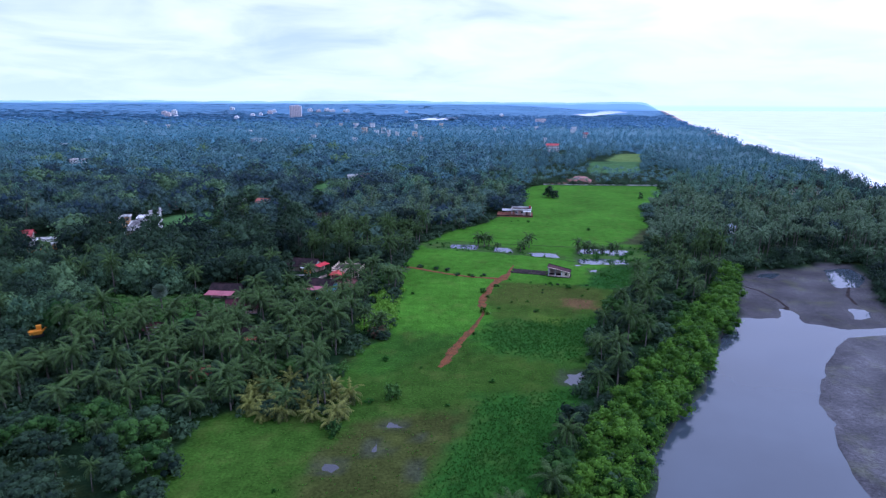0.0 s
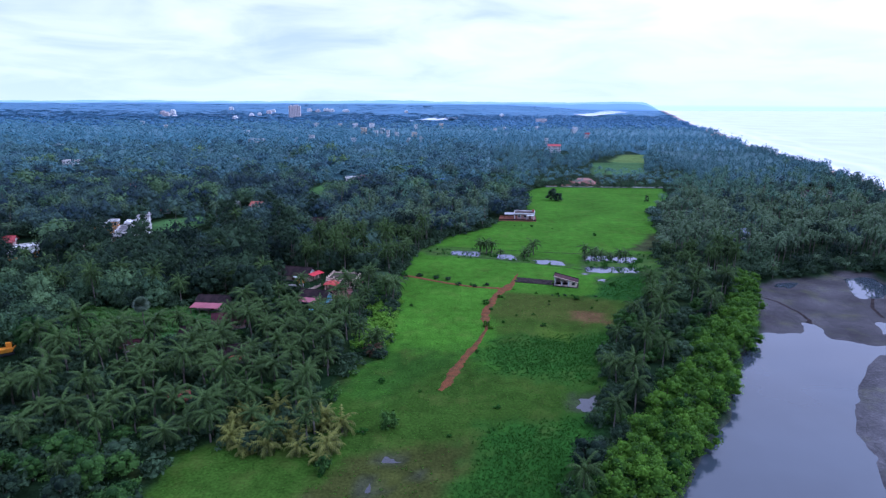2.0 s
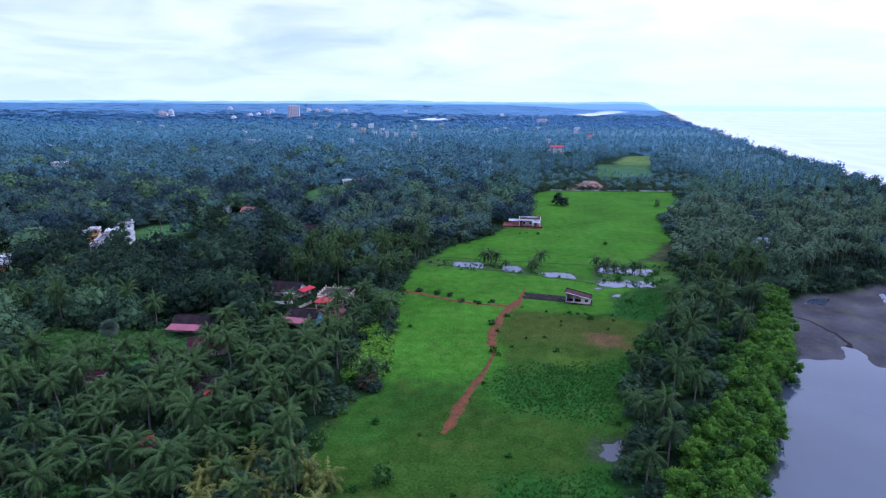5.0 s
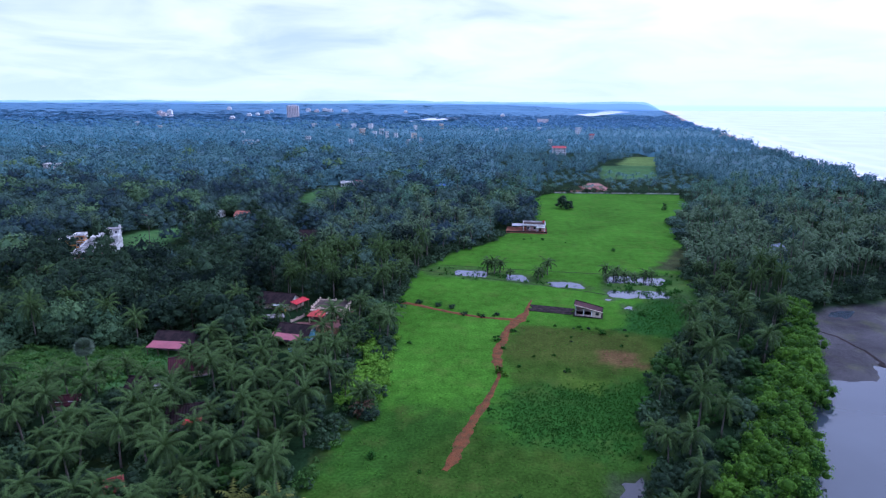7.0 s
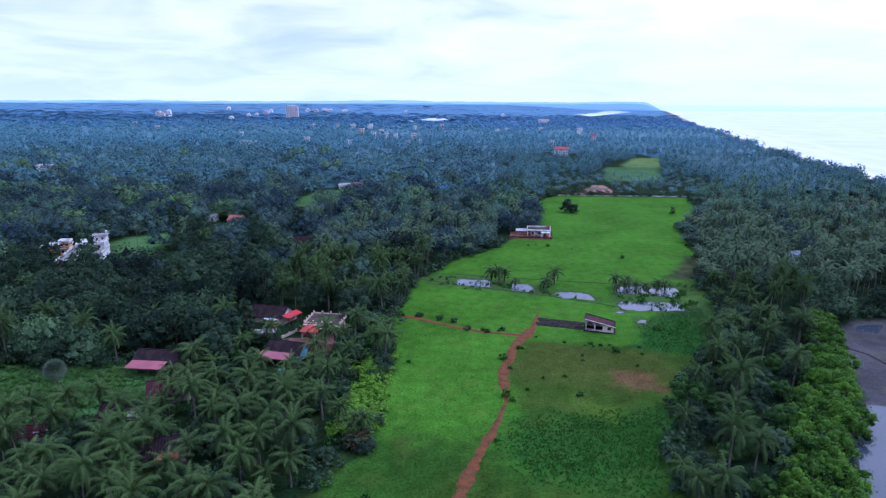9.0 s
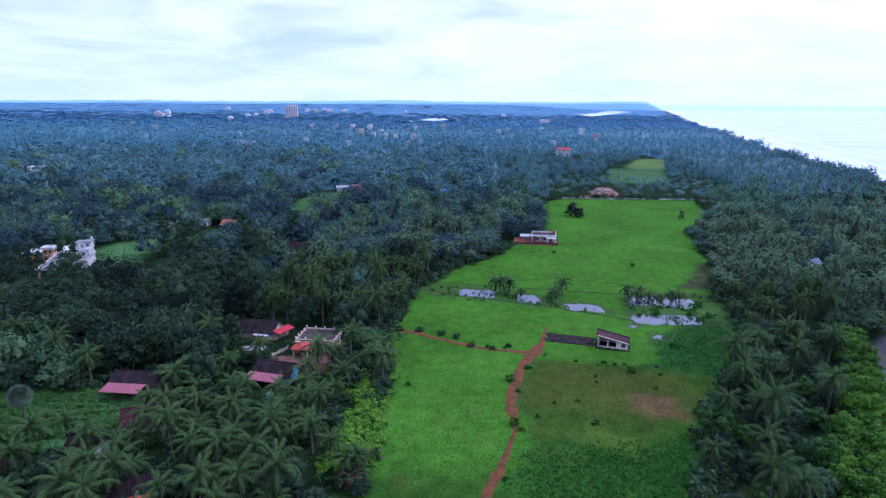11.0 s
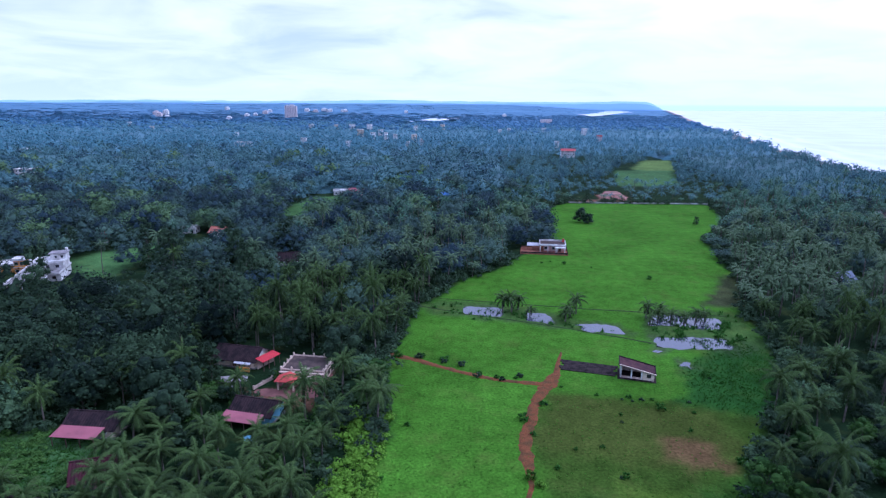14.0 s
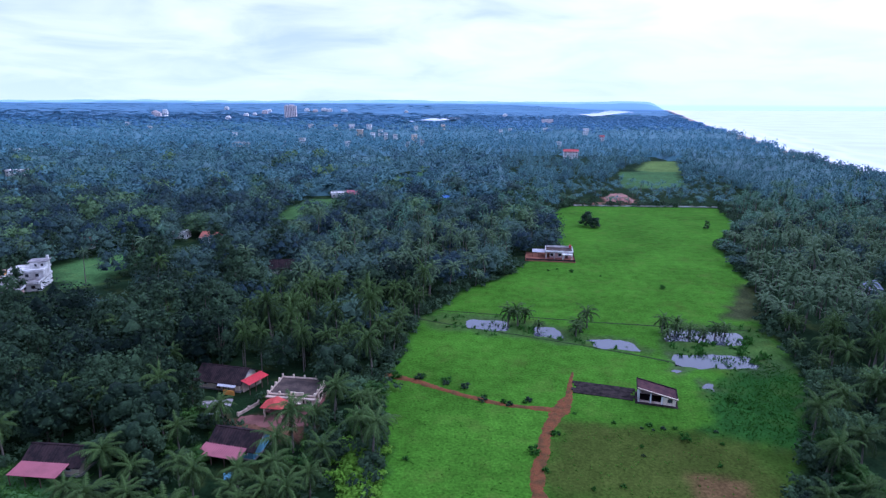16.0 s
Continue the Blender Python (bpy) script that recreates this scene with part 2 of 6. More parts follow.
WEED_LEAF = leafy("weed_leaves", (0.026, 0.088, 0.012), (0.060, 0.165, 0.024), 0.7, 0.0, 0.04, 0.35)
GRASS_LEAF = leafy("grass_blades", (0.055, 0.14, 0.013), (0.085, 0.21, 0.02), 0.7, 0.0, 0.03, 0.4)
# blue haze of the distance is painted into these two leaf colours
HAZED_FAR_LEAF = leafy("hazed_far_canopy", (0.056, 0.138, 0.170), (0.100, 0.220, 0.255), 0.6, 0.0, 0.08, 0, 0.7)
HAZED_DISTANT_LEAF = leafy("hazed_distant_canopy", (0.060, 0.145, 0.225), (0.110, 0.226, 0.345), 0.7, 0.0, 0.05, 0, 0.7)
BARK = plain("bark", (0.11, 0.09, 0.07), 0.9, 0.35, 0.5, 0.6)
PALM_BARK = plain("palm_bark", (0.15, 0.13, 0.105), 0.9, 0.35, 0.4, 0.6)
WALL_WHITE = plain("white_wall", (0.74, 0.73, 0.7), 0.8, 0.2, 1.5, 0.2, dirt=(0.42, 0.4, 0.37))
WALL_CLEAN = plain("fresh_white_wall", (0.85, 0.85, 0.84), 0.7, 0.08, 4.0, 0.1)
WALL_CREAM = plain("cream_wall", (0.72, 0.6, 0.45), 0.8, 0.2, 1.5, 0.2, dirt=(0.5, 0.4, 0.3))
WALL_PALE = plain("pale_pink_wall", (0.72, 0.62, 0.6), 0.8, 0.12, 4.0, 0.1)
WALL_SMOKED = plain("smoke_stained_cream_wall", (0.62, 0.48, 0.37), 0.85, 0.25, 1.5, 0.2, dirt=(0.3, 0.22, 0.18))
WALL_PINK = plain("pink_wall", (0.62, 0.4, 0.35), 0.8, 0.2, 1.5, 0.2)
WALL_ORANGE = plain("orange_wall", (0.75, 0.33, 0.06), 0.75, 0.2, 1.5, 0.2)
WALL_BLUE = plain("blue_wall", (0.16, 0.38, 0.5), 0.75, 0.2, 1.5, 0.2)
CONCRETE = plain("weathered_concrete", (0.3, 0.28, 0.27), 0.85, 0.35, 1.2, 0.4, dirt=(0.12, 0.11, 0.11))
DECK = plain("stained_roof_deck", (0.10, 0.074, 0.062), 0.9, 0.4, 1.6, 0.3, dirt=(0.05, 0.04, 0.036), spec=0.1)
BLACK_SLAB = plain("mossy_black_slab", (0.04, 0.03, 0.028), 0.9, 0.45, 0.8, 0.5, dirt=(0.015, 0.013, 0.012), spec=0.06)
SHEET_RED = plain("red_roof_sheet", (0.55, 0.035, 0.045), 0.5, 0.2, 1.5, 0.1)
ROOF_RED = plain("weathered_red_roof", (0.4, 0.06, 0.06), 0.7, 0.3, 1.2, 0.2)
ROOF_MAROON = plain("old_maroon_tile", (0.07, 0.022, 0.028), 0.85, 0.4, 0.8, 0.5, dirt=(0.05, 0.02, 0.025), spec=0.1)
SHEET_PINK = plain("faded_pink_roof_sheet", (0.34, 0.10, 0.122), 0.55, 0.25, 1.5, 0.1)
PORCH_RED = plain("orange_red_porch_tile", (0.52, 0.065, 0.05), 0.6, 0.25, 1.0, 0.1)
TILE_DARK = plain("old_clay_tile", (0.040, 0.026, 0.027), 0.9, 0.45, 0.7, 0.6, dirt=(0.018, 0.014, 0.016), spec=0.1)
TILE_RED = plain("clay_tile", (0.42, 0.14, 0.09), 0.8, 0.3, 0.7, 0.5)
EARTH = plain("laterite_earth", (0.33, 0.13, 0.075), 0.95, 0.3, 1.2, 0.6)
YARD = plain("swept_red_yard", (0.2, 0.085, 0.07), 0.9, 0.3, 1.5, 0.4)
SANDY = plain("dry_path_earth", (0.165, 0.062, 0.024), 0.95, 0.5, 1.0, 0.8, dirt=(0.095, 0.052, 0.02), spec=0.1)
TARP_BLUE = plain("blue_tarpaulin", (0.03, 0.16, 0.52), 0.45, 0.2, 0.8, 0.3)
GLASS_DARK = plain("dark_window_glass", (0.03, 0.035, 0.045), 0.12, 0.2, 1.0, 0.0, spec=0.5)
WOOD = plain("dark_timber", (0.12, 0.075, 0.05), 0.75, 0.3, 0.3, 0.4)
YELLOW_PAINT = plain("yellow_machine_paint", (0.85, 0.35, 0.02), 0.45, 0.15, 0.8, 0.1)
FAN_LEAF = leafy("fan_palm_leaf", (0.06, 0.095, 0.055), (0.2, 0.27, 0.17), 0.5, 0.0, 0.1, 0.12)
DRY_LEAF = leafy("dry_frond", (0.03, 0.02, 0.012), (0.13, 0.085, 0.05), 0.7, 0.0, 0.05, 0.1)
GREY_SHEET = plain("grey_roof_sheet", (0.5, 0.5, 0.52), 0.5, 0.2, 1.0, 0.1)
BLACK_RUBBER = plain("black_rubber", (0.03, 0.03, 0.03), 0.8, 0.2, 0.4, 0.2)
CREEK_WATER = water("silty_creek_water", (0.050, 0.066, 0.082), 0.03, 0.04, 1.6)
POND_WATER = water("pond_water", (0.06, 0.07, 0.088), 0.03, 0.03, 1.0)
PUDDLE_WATER = water("puddle_water", (0.02, 0.022, 0.026), 0.12, 0.15, 0.5)
# sea and far backwater: mirrored sky put into a pale base colour
SEA_WATER = water("sky_paled_sea_water", (0.62, 0.68, 0.7), 0.3, 0.4, 6.0, True)
FAR_WATER = water("sky_paled_backwater", (0.7, 0.75, 0.78), 0.15, 0.1, 4.0)


# ---- plan of the land, in metres: x across, y ahead along the coast ----
FIELD = [(-42, 40), (-47, 80), (-50, 92), (-54, 106), (-54, 119), (-47, 121), (-30, 119), (-25, 126), (-29, 147), (-25, 160), (-17, 167), (-18, 178), (-20, 198), (-17, 204), (-20, 233), (-20, 249), (-15, 283), (-2, 313), (22, 343), (27, 354), (50, 387), (60, 480), (80, 509), (120, 508), (178, 504), (166, 445), (130, 393), (117, 333), (98, 288), (93, 262), (87, 240), (70, 214), (60, 200), (51, 187), (42, 159), (33, 132), (23, 108), (14, 93), (4, 70), (-8, 40)]
CREEK = [(8, 20), (20, 60), (37, 95), (44, 110), (53, 123), (64, 137), (74, 154), (83, 170), (98, 190), (115, 225), (121, 238), (136, 246), (148, 247), (167, 258), (181, 257), (178, 240), (158, 205), (158, 178), (172, 130), (180, 60), (180, 20)]
MUD_BAR = [(150, 182), (140, 176), (125, 173), (114, 163), (104, 151), (96, 141), (88.5, 126), (82.5, 110), (79, 98), (76, 60), (74, 20), (190, 20), (182, 60), (175, 130), (165, 178)]
MUD_HEAD = [(96, 192), (105, 188), (113, 187), (116, 185), (122, 182), (129, 179), (140, 180), (165, 178), (190, 240), (185, 265), (165, 262), (130, 250), (112, 235)]
POOLS = [[(164, 249), (181, 250), (174, 234), (163, 225), (154, 223)], [(139, 189), (143, 198), (147, 197), (144, 190)], [(113, 182), (118, 185), (122, 196), (119.5, 198.5), (116, 191), (111, 187)], [(128, 238), (134, 243), (142, 243), (136, 236)]]
BACK_FIELD = [(142, 600), (168, 596), (198, 606), (214, 665), (230, 712), (264, 822), (238, 826), (198, 720), (170, 714), (156, 660)]
CLEARINGS = [[(-128, 186), (-108, 172), (-97, 172), (-72, 188), (-72, 203), (-88, 205), (-100, 204), (-126, 204)],
             [(-167.3, 334.2), (-150.6, 321.7), (-145.4, 322.6), (-143.4, 343.5), (-143.8, 375.9), (-159.9, 405.5), (-155.6, 385.0), (-154.2, 373.4), (-168.4, 364.3), (-176.7, 352.0)],
             [(-116, 456), (-80, 456), (-76, 480), (-84, 535), (-108, 530)],
             [(-62, 640), (-45, 640), (-20, 690), (-38, 700)]]
PONDS = [[(1, 281), (1, 290), (14, 288), (15, 280)], [(23, 275), (23, 283.5), (31, 282), (31, 274)],
         [(39, 267), (39.5, 274), (53, 273), (52, 265)], [(62, 272.5), (65, 283), (88, 279), (84, 270)],
         [(58.5, 254), (60, 264), (83, 261), (80, 253)], [(60.5, 242), (62, 247), (66, 246), (64, 240)], [(55, 252), (58, 255), (61, 252), (57, 250)],
         [(30.5, 137), (30, 146), (37, 147), (36, 138)], [(-14, 117), (-13, 121), (-8, 119), (-9, 116)],
         [(-17, 107), (-17.5, 112), (-14, 112), (-12, 107)], [(-25, 101.5), (-25, 105), (-20, 104), (-20, 100)],
         [(-8, 110), (-7, 114), (-4.5, 114), (-5, 111)], [(-8, 100), (-7, 104), (-4.5, 103), (-5, 99)]]
DITCHES = [[(-14, 288), (-10, 281), (0, 278), (54, 262), (58, 266), (20, 290), (-6, 296)], [(57, 258), (62, 272), (64, 288), (96, 284), (90, 254), (80, 249)]]
TREE_COAST = ([0, 300, 400, 470, 571, 655, 860, 1135, 1341, 1759, 3500, 5200], [262, 280, 296, 316, 352, 375, 427, 497, 575, 685, 1240, 1780])
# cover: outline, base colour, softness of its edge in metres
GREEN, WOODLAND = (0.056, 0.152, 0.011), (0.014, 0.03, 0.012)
COVERS = [
    # back field and clearings: haze paled into the grass colour
    (FIELD, GREEN, 3), (BACK_FIELD, (0.062, 0.130, 0.045), 3), ([(190, 722), (236, 716), (268, 822), (236, 826)], (0.12, 0.185, 0.05), 3), *[(c, (0.07, 0.15, 0.045), 5) for c in CLEARINGS],
    ([(-54, 40), (-56, 120), (-25, 126), (-31, 147), (-10, 144), (8, 132), (20, 92), (10, 40)], (0.037, 0.083, 0.009), 6),
    ([(7, 163), (13, 151), (9, 132), (-19, 122), (-10, 144)], (0.0400, 0.0711, 0.0129), 7),
    # near grass darkened in its colour, for the view's shaded lower edge
    ([(-31, 146), (-27, 160), (-14, 172), (2, 172), (10, 160), (8, 132), (-10, 138)], (0.033, 0.086, 0.010), 14),
    ([(-28, 90), (-26, 107), (-19, 120), (7, 126), (5, 114), (-6, 90)], (0.046, 0.056, 0.013), 6),
    ([(-20, 122), (8, 126), (38, 134), (43, 159), (16, 158), (6, 166), (-3, 158), (-12, 146)], (0.036, 0.078, 0.009), 7),
    ([(8, 132), (36, 135), (25, 108), (12, 70), (-8, 70), (-5, 93), (5, 116)], (0.026, 0.086, 0.011), 9),
    ([(13, 151), (15, 170), (14, 204), (18, 226), (60, 220), (70, 214), (51, 187), (38, 150), (20, 148)], (0.043, 0.082, 0.01), 4),
    ([(8, 167), (13, 181), (55, 188), (44, 159), (36, 150), (15, 156)], (0.028, 0.086, 0.011), 12),
    ([(21, 224), (58, 216), (60, 199), (50, 192), (34, 196), (18, 200), (15, 206)], (0.056, 0.08, 0.013), 6),
    ([(30, 190), (40, 188), (37, 178), (29, 182)], (0.076, 0.1368, 0.0152), 4),
    ([(43, 206), (53, 203), (52, 193), (42, 194)], (0.125, 0.08, 0.033), 4),
    ([(60, 241), (88, 262), (92, 240), (72, 214), (54, 220)], (0.022, 0.074, 0.012), 5),
    ([(88, 292), (112, 330), (118, 330), (100, 288)], (0.0456, 0.057, 0.0228), 5),
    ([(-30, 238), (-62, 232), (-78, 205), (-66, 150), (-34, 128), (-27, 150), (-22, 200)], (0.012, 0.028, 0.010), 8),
    ([(109, 514), (111, 548), (132, 549), (130, 514)], (0.24, 0.11, 0.085), 4), ([(82, 512), (84, 522), (110, 524), (110, 513)], (0.16, 0.09, 0.06), 4),
    ([(-55, 226), (-36, 222), (-38, 215), (-50, 217)], (0.13, 0.065, 0.04), 4),
]


# far buildings: x, y, width, storeys
TOWN = [(307, 2037, 32, 2), (304, 1470, 12, 1), (279, 1361, 9, 1), (265, 1170, 9, 1), (-178, 1255, 11, 3), (-146, 1196, 8, 2), (-144, 1303, 9, 2), (-122, 1198, 6, 2), (-105, 1204, 7, 1), (-67, 1150, 9, 2), (-49, 1065, 7, 1), (-69, 1010, 6, 1),
        (-204, 1584, 12, 2), (-247, 1580, 13, 2), (-285, 1572, 9, 2), (-346, 1571, 13, 2), (-248, 1085, 10, 1), (-258, 1011, 7, 1), (-84, 1498, 8, 2), (-22, 1604, 9, 2)]
VILLAGE = [(105, 1397, 7, 1), (131, 1459, 7, 1), (215, 1491, 9, 1), (163, 1021, 6, 1), (-709, 1503, 9, 1), (-850, 1668, 9, 2), (-420, 1250, 10, 1), (-160, 1010, 8, 1)]
BLOCKS = [(-1330, 2800, 24, 4), (-1275, 2780, 20, 6), (-1240, 2640, 24, 4), (-1130, 2480, 18, 2), (-1235, 3417, 22, 4), (-701, 1967, 14, 2), (-813, 2288, 16, 3), (-883, 2690, 18, 3), (-872, 2772, 16, 3), (-897, 2998, 24, 4), (-912, 3124, 20, 4), (-767, 3307, 25, 4), (-710, 3257, 24, 3), (-679, 3329, 30, 4), (-640, 3278, 28, 4), (-567, 3303, 38, 3), (-233, 3235, 18, 3), (239, 2786, 16, 3)]


def inside(poly, x, y):
    hit = np.zeros(x.shape, bool)
    for (x0, y0), (x1, y1) in zip(poly, poly[1:] + poly[:1]):
        if y0 == y1:
            continue
        hit ^= ((y0 > y) != (y1 > y)) & (x < (x1 - x0) * (y - y0) / (y1 - y0) + x0)
    return hit


def depth(poly, x, y):
    """How far a point lies inside an outline (outside: minus)."""
    best = np.full(x.shape, 1e9)
    for (x0, y0), (x1, y1) in zip(poly, poly[1:] + poly[:1]):
        dx, dy = x1 - x0, y1 - y0
        k = np.clip(((x - x0) * dx + (y - y0) * dy) / (dx * dx + dy * dy), 0, 1)
        best = np.minimum(best, np.hypot(x - x0 - k * dx, y - y0 - k * dy))
    return np.where(inside(poly, x, y), best, -best)


def smooth(a, b, v):
    k = np.clip((v - a) / (b - a), 0, 1)
    return k * k * (3 - 2 * k)


def ripple(x, y, size, seed=0.0):
    """A cheap smooth unevenness, about -1 to 1."""
    a, b = x / size + seed, y / size - seed * 1.7
    return (np.sin(a * 2.1 + 1.3 * np.sin(b * 1.3)) + np.sin(b * 2.3 + 1.7 * np.sin(a * 0.9 + 2)) + np.sin((a + b) * 1.1 + 1.2 * np.sin(a * 3.1 - b))) / 3


def coast(y):
    return np.interp(y, *TREE_COAST)


def warp(x, y, amount=1.0):
    return x + amount * (1.6 * ripple(x, y, 9) + 0.8 * ripple(x, y, 3.1, 2)), y + amount * (1.6 * ripple(x, y, 8, 5) + 0.8 * ripple(x, y, 2.7, 7))


def land(x, y):
    """The height of the ground."""
    x, y = np.asarray(x, float), np.asarray(y, float)
    z = 0.25 * ripple(x, y, 22) * smooth(0, 6, -depth(FIELD, x, y)) + 0.06 * ripple(x, y, 5, 3)
    wx, wy = warp(x, y, 0.7)
    near = (x > -20) & (x < 260) & (y < 300)
    if near.any():
        dip = depth(CREEK, wx[near], wy[near])
        bed = np.full(dip.shape, -1.9)
        for mud in (MUD_BAR, MUD_HEAD):
            rise = depth(mud, wx[near], wy[near])
            top = -0.86 + 0.1 * ripple(x[near], y[near], 7, 4) + 0.05 * ripple(x[near], y[near], 2.2, 1)
            bed = np.maximum(bed, -1.9 + (top + 1.9) * smooth(-5, 2.5, rise))
        for pool in POOLS:
            bed = np.minimum(bed, -0.7 - 0.7 * smooth(-1.5, 1.0, depth(pool, wx[near], wy[near])))
        z[near] = z[near] * (1 - smooth(-2, 3, dip)) + bed * smooth(-2, 4, dip)
    for p in PONDS:
        px, py = [q[0] for q in p], [q[1] for q in p]
        m = (x > min(px) - 6) & (x < max(px) + 6) & (y > min(py) - 6) & (y < max(py) + 6)
        if m.any():
            z[m] -= 0.55 * smooth(-1.6, 1.6, depth(p, wx[m], wy[m]) + 0.9 * ripple(x[m], y[m], 1.6, 4))
    for p in DITCHES:
        m = (y > 240) & (y < 300) & (x > -20) & (x < 110)
        if m.any():
            z[m] -= 0.16 * smooth(-2, 2, depth(p, wx[m], wy[m]))
    out = x - coast(y)
    z = np.where(out > 0, z * (1 - smooth(0, 20, out)) - 2.6 * smooth(10, 75, out), z)
    far = np.hypot(x, y)
    z += np.where(out < 0, 1, 0) * smooth(-350, -1300, out) * smooth(2600, 4900, far) * (40 + 3 * ripple(x, y, 420, 3))
    return z


def axis(parts):
    out = []
    for a, b, step in parts:
        n = max(1, round(abs(b - a) / step))
        out += list(np.linspace(a, b, n, endpoint=False))
    return np.array(out + [parts[-1][1]])


def np_mesh(name, verts, faces, materials, index=None, smooth_faces=False, **attributes):
    """A mesh from arrays of places and of triangles or quads."""
    me = bpy.data.meshes.new(name)
    faces = np.asarray(faces, np.int32)
    n = faces.shape[1]
    me.vertices.add(len(verts))
    me.vertices.foreach_set("co", np.asarray(verts, np.float32).ravel())
    me.loops.add(faces.size)
    me.loops.foreach_set("vertex_index", faces.ravel())
    me.polygons.add(len(faces))
    me.polygons.foreach_set("loop_start", np.arange(0, faces.size, n, dtype=np.int32))
    for m in materials:
        me.materials.append(m)
    if index is not None:
        me.polygons.foreach_set("material_index", np.asarray(index, np.int32))
    me.polygons.foreach_set("use_smooth", np.full(len(faces), smooth_faces))
    for key, values in attributes.items():
        values = np.asarray(values, np.float32)
        if values.ndim == 2:
            a = me.attributes.new(key, "FLOAT_COLOR", "POINT")
            a.data.foreach_set("color", np.c_[values, np.ones(len(values))].astype(np.float32).ravel())
        else:
            a = me.attributes.new(key, "FLOAT", "POINT")
            a.data.foreach_set("value", values)
    me.update(calc_edges=True)
    me.validate()
    return me


def grid(xs, ys):
    X, Y = np.meshgrid(xs, ys)
    n, k = len(xs), np.arange(len(xs) * (len(ys) - 1))
    k = k[k % n != n - 1]
    return X.ravel(), Y.ravel(), np.c_[k, k + 1, k + n + 1, k + n]


def build_ground():
    xs = axis([(-4900, -1500, 200), (-1500, -500, 50), (-500, -120, 10), (-120, -62, 3), (-62, 190, 1.9), (190, 460, 7), (460, 1800, 40), (1800, 4900, 300)])
    ys = axis([(-1500, -100, 140), (-100, 70, 8), (70, 305, 1.9), (305, 560, 3), (560, 1000, 10), (1000, 4900, 60)])
    x, y, faces = grid(xs, ys)
    z = land(x, y)
    wx, wy = warp(x, y)
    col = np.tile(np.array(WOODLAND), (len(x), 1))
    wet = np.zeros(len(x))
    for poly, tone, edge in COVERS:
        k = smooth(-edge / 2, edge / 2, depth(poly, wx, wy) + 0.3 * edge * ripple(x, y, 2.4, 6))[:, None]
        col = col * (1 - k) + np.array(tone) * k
    for p in PONDS:
        k = 0.7 * smooth(-1.5, 0.8, depth(p, wx, wy))[:, None]
        col = col * (1 - k) + np.array((0.04, 0.045, 0.028)) * k
        wet = np.maximum(wet, k[:, 0] * 0.4)
    for p in DITCHES:
        k = 0.55 * smooth(-2, 1, depth(p, wx, wy) + ripple(x, y, 4, 2))[:, None]
        col = col * (1 - k) + np.array((0.05, 0.07, 0.03)) * k
    # far off, haze is painted blue into the ground colour by distance
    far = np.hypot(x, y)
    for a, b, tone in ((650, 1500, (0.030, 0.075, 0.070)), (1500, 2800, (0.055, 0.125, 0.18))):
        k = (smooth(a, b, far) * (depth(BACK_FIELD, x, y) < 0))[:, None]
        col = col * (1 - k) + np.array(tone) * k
    shore = smooth(-1, 3, depth(CREEK, wx, wy))[:, None]
    silt = 0.5 + 0.5 * ripple(x, y, 6, 9)[:, None]
    col = col * (1 - shore) + (np.array((0.042, 0.041, 0.044)) * silt + np.array((0.080, 0.077, 0.082)) * (1 - silt)) * shore
    head = (shore[:, 0] * smooth(-4, 6, depth(MUD_HEAD, wx, wy)))[:, None] * (0.8 + 0.2 * ripple(x, y, 9, 3)[:, None])
    col = col * (1 - head) + np.array((0.034, 0.031, 0.034)) * head
    wet = np.maximum(wet, shore[:, 0] * (0.65 + 0.3 * ripple(x, y, 8, 1)))
    sand = smooth(8, 18, x - coast(y))[:, None]
    col = col * (1 - sand) + np.array((0.55, 0.38, 0.27)) * sand
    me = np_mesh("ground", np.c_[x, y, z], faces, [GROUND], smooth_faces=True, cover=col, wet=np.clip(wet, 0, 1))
    tagged(new("ground", me), "flat grassy lowland with paddy, woodland soil and creek mud", "ground", kind="structure")


build_ground()


def sheet(name, xs, ys, z, mat, label, **attributes):
    x, y, faces = grid(np.array(xs, float), np.array(ys, float))
    me = np_mesh(name, np.c_[x, y, np.full(len(x), z)], faces, [mat], smooth_faces=True, **{k: f(x, y) for k, f in attributes.items()})
    return tagged(new(name, me), label, "water", kind="structure")


sheet("creek_water", np.linspace(-5, 195, 9), np.linspace(10, 262, 9), -1.0, CREEK_WATER, "still grey-violet silty water of a tidal creek")


def surf(x, y):
    out = x - coast(y) - 48
    return np.clip(0.9 * np.exp(-((out - 4 - 5 * ripple(x, y, 40)) / 7) ** 2) + 0.55 * np.exp(-((out - 42 - 12 * ripple(x, y, 60, 3)) / 8) ** 2) + 0.35 * np.exp(-((out - 90 - 15 * ripple(x, y, 80, 5)) / 9) ** 2), 0, 1)


sheet("sea", axis([(290, 900, 8), (900, 1900, 40), (1900, 4900, 300)]), axis([(-1500, 200, 100), (200, 1500, 14), (1500, 4900, 120)]), -1.0, SEA_WATER, "calm sea painted sky-pale, with thin lines of surf", foam=surf)
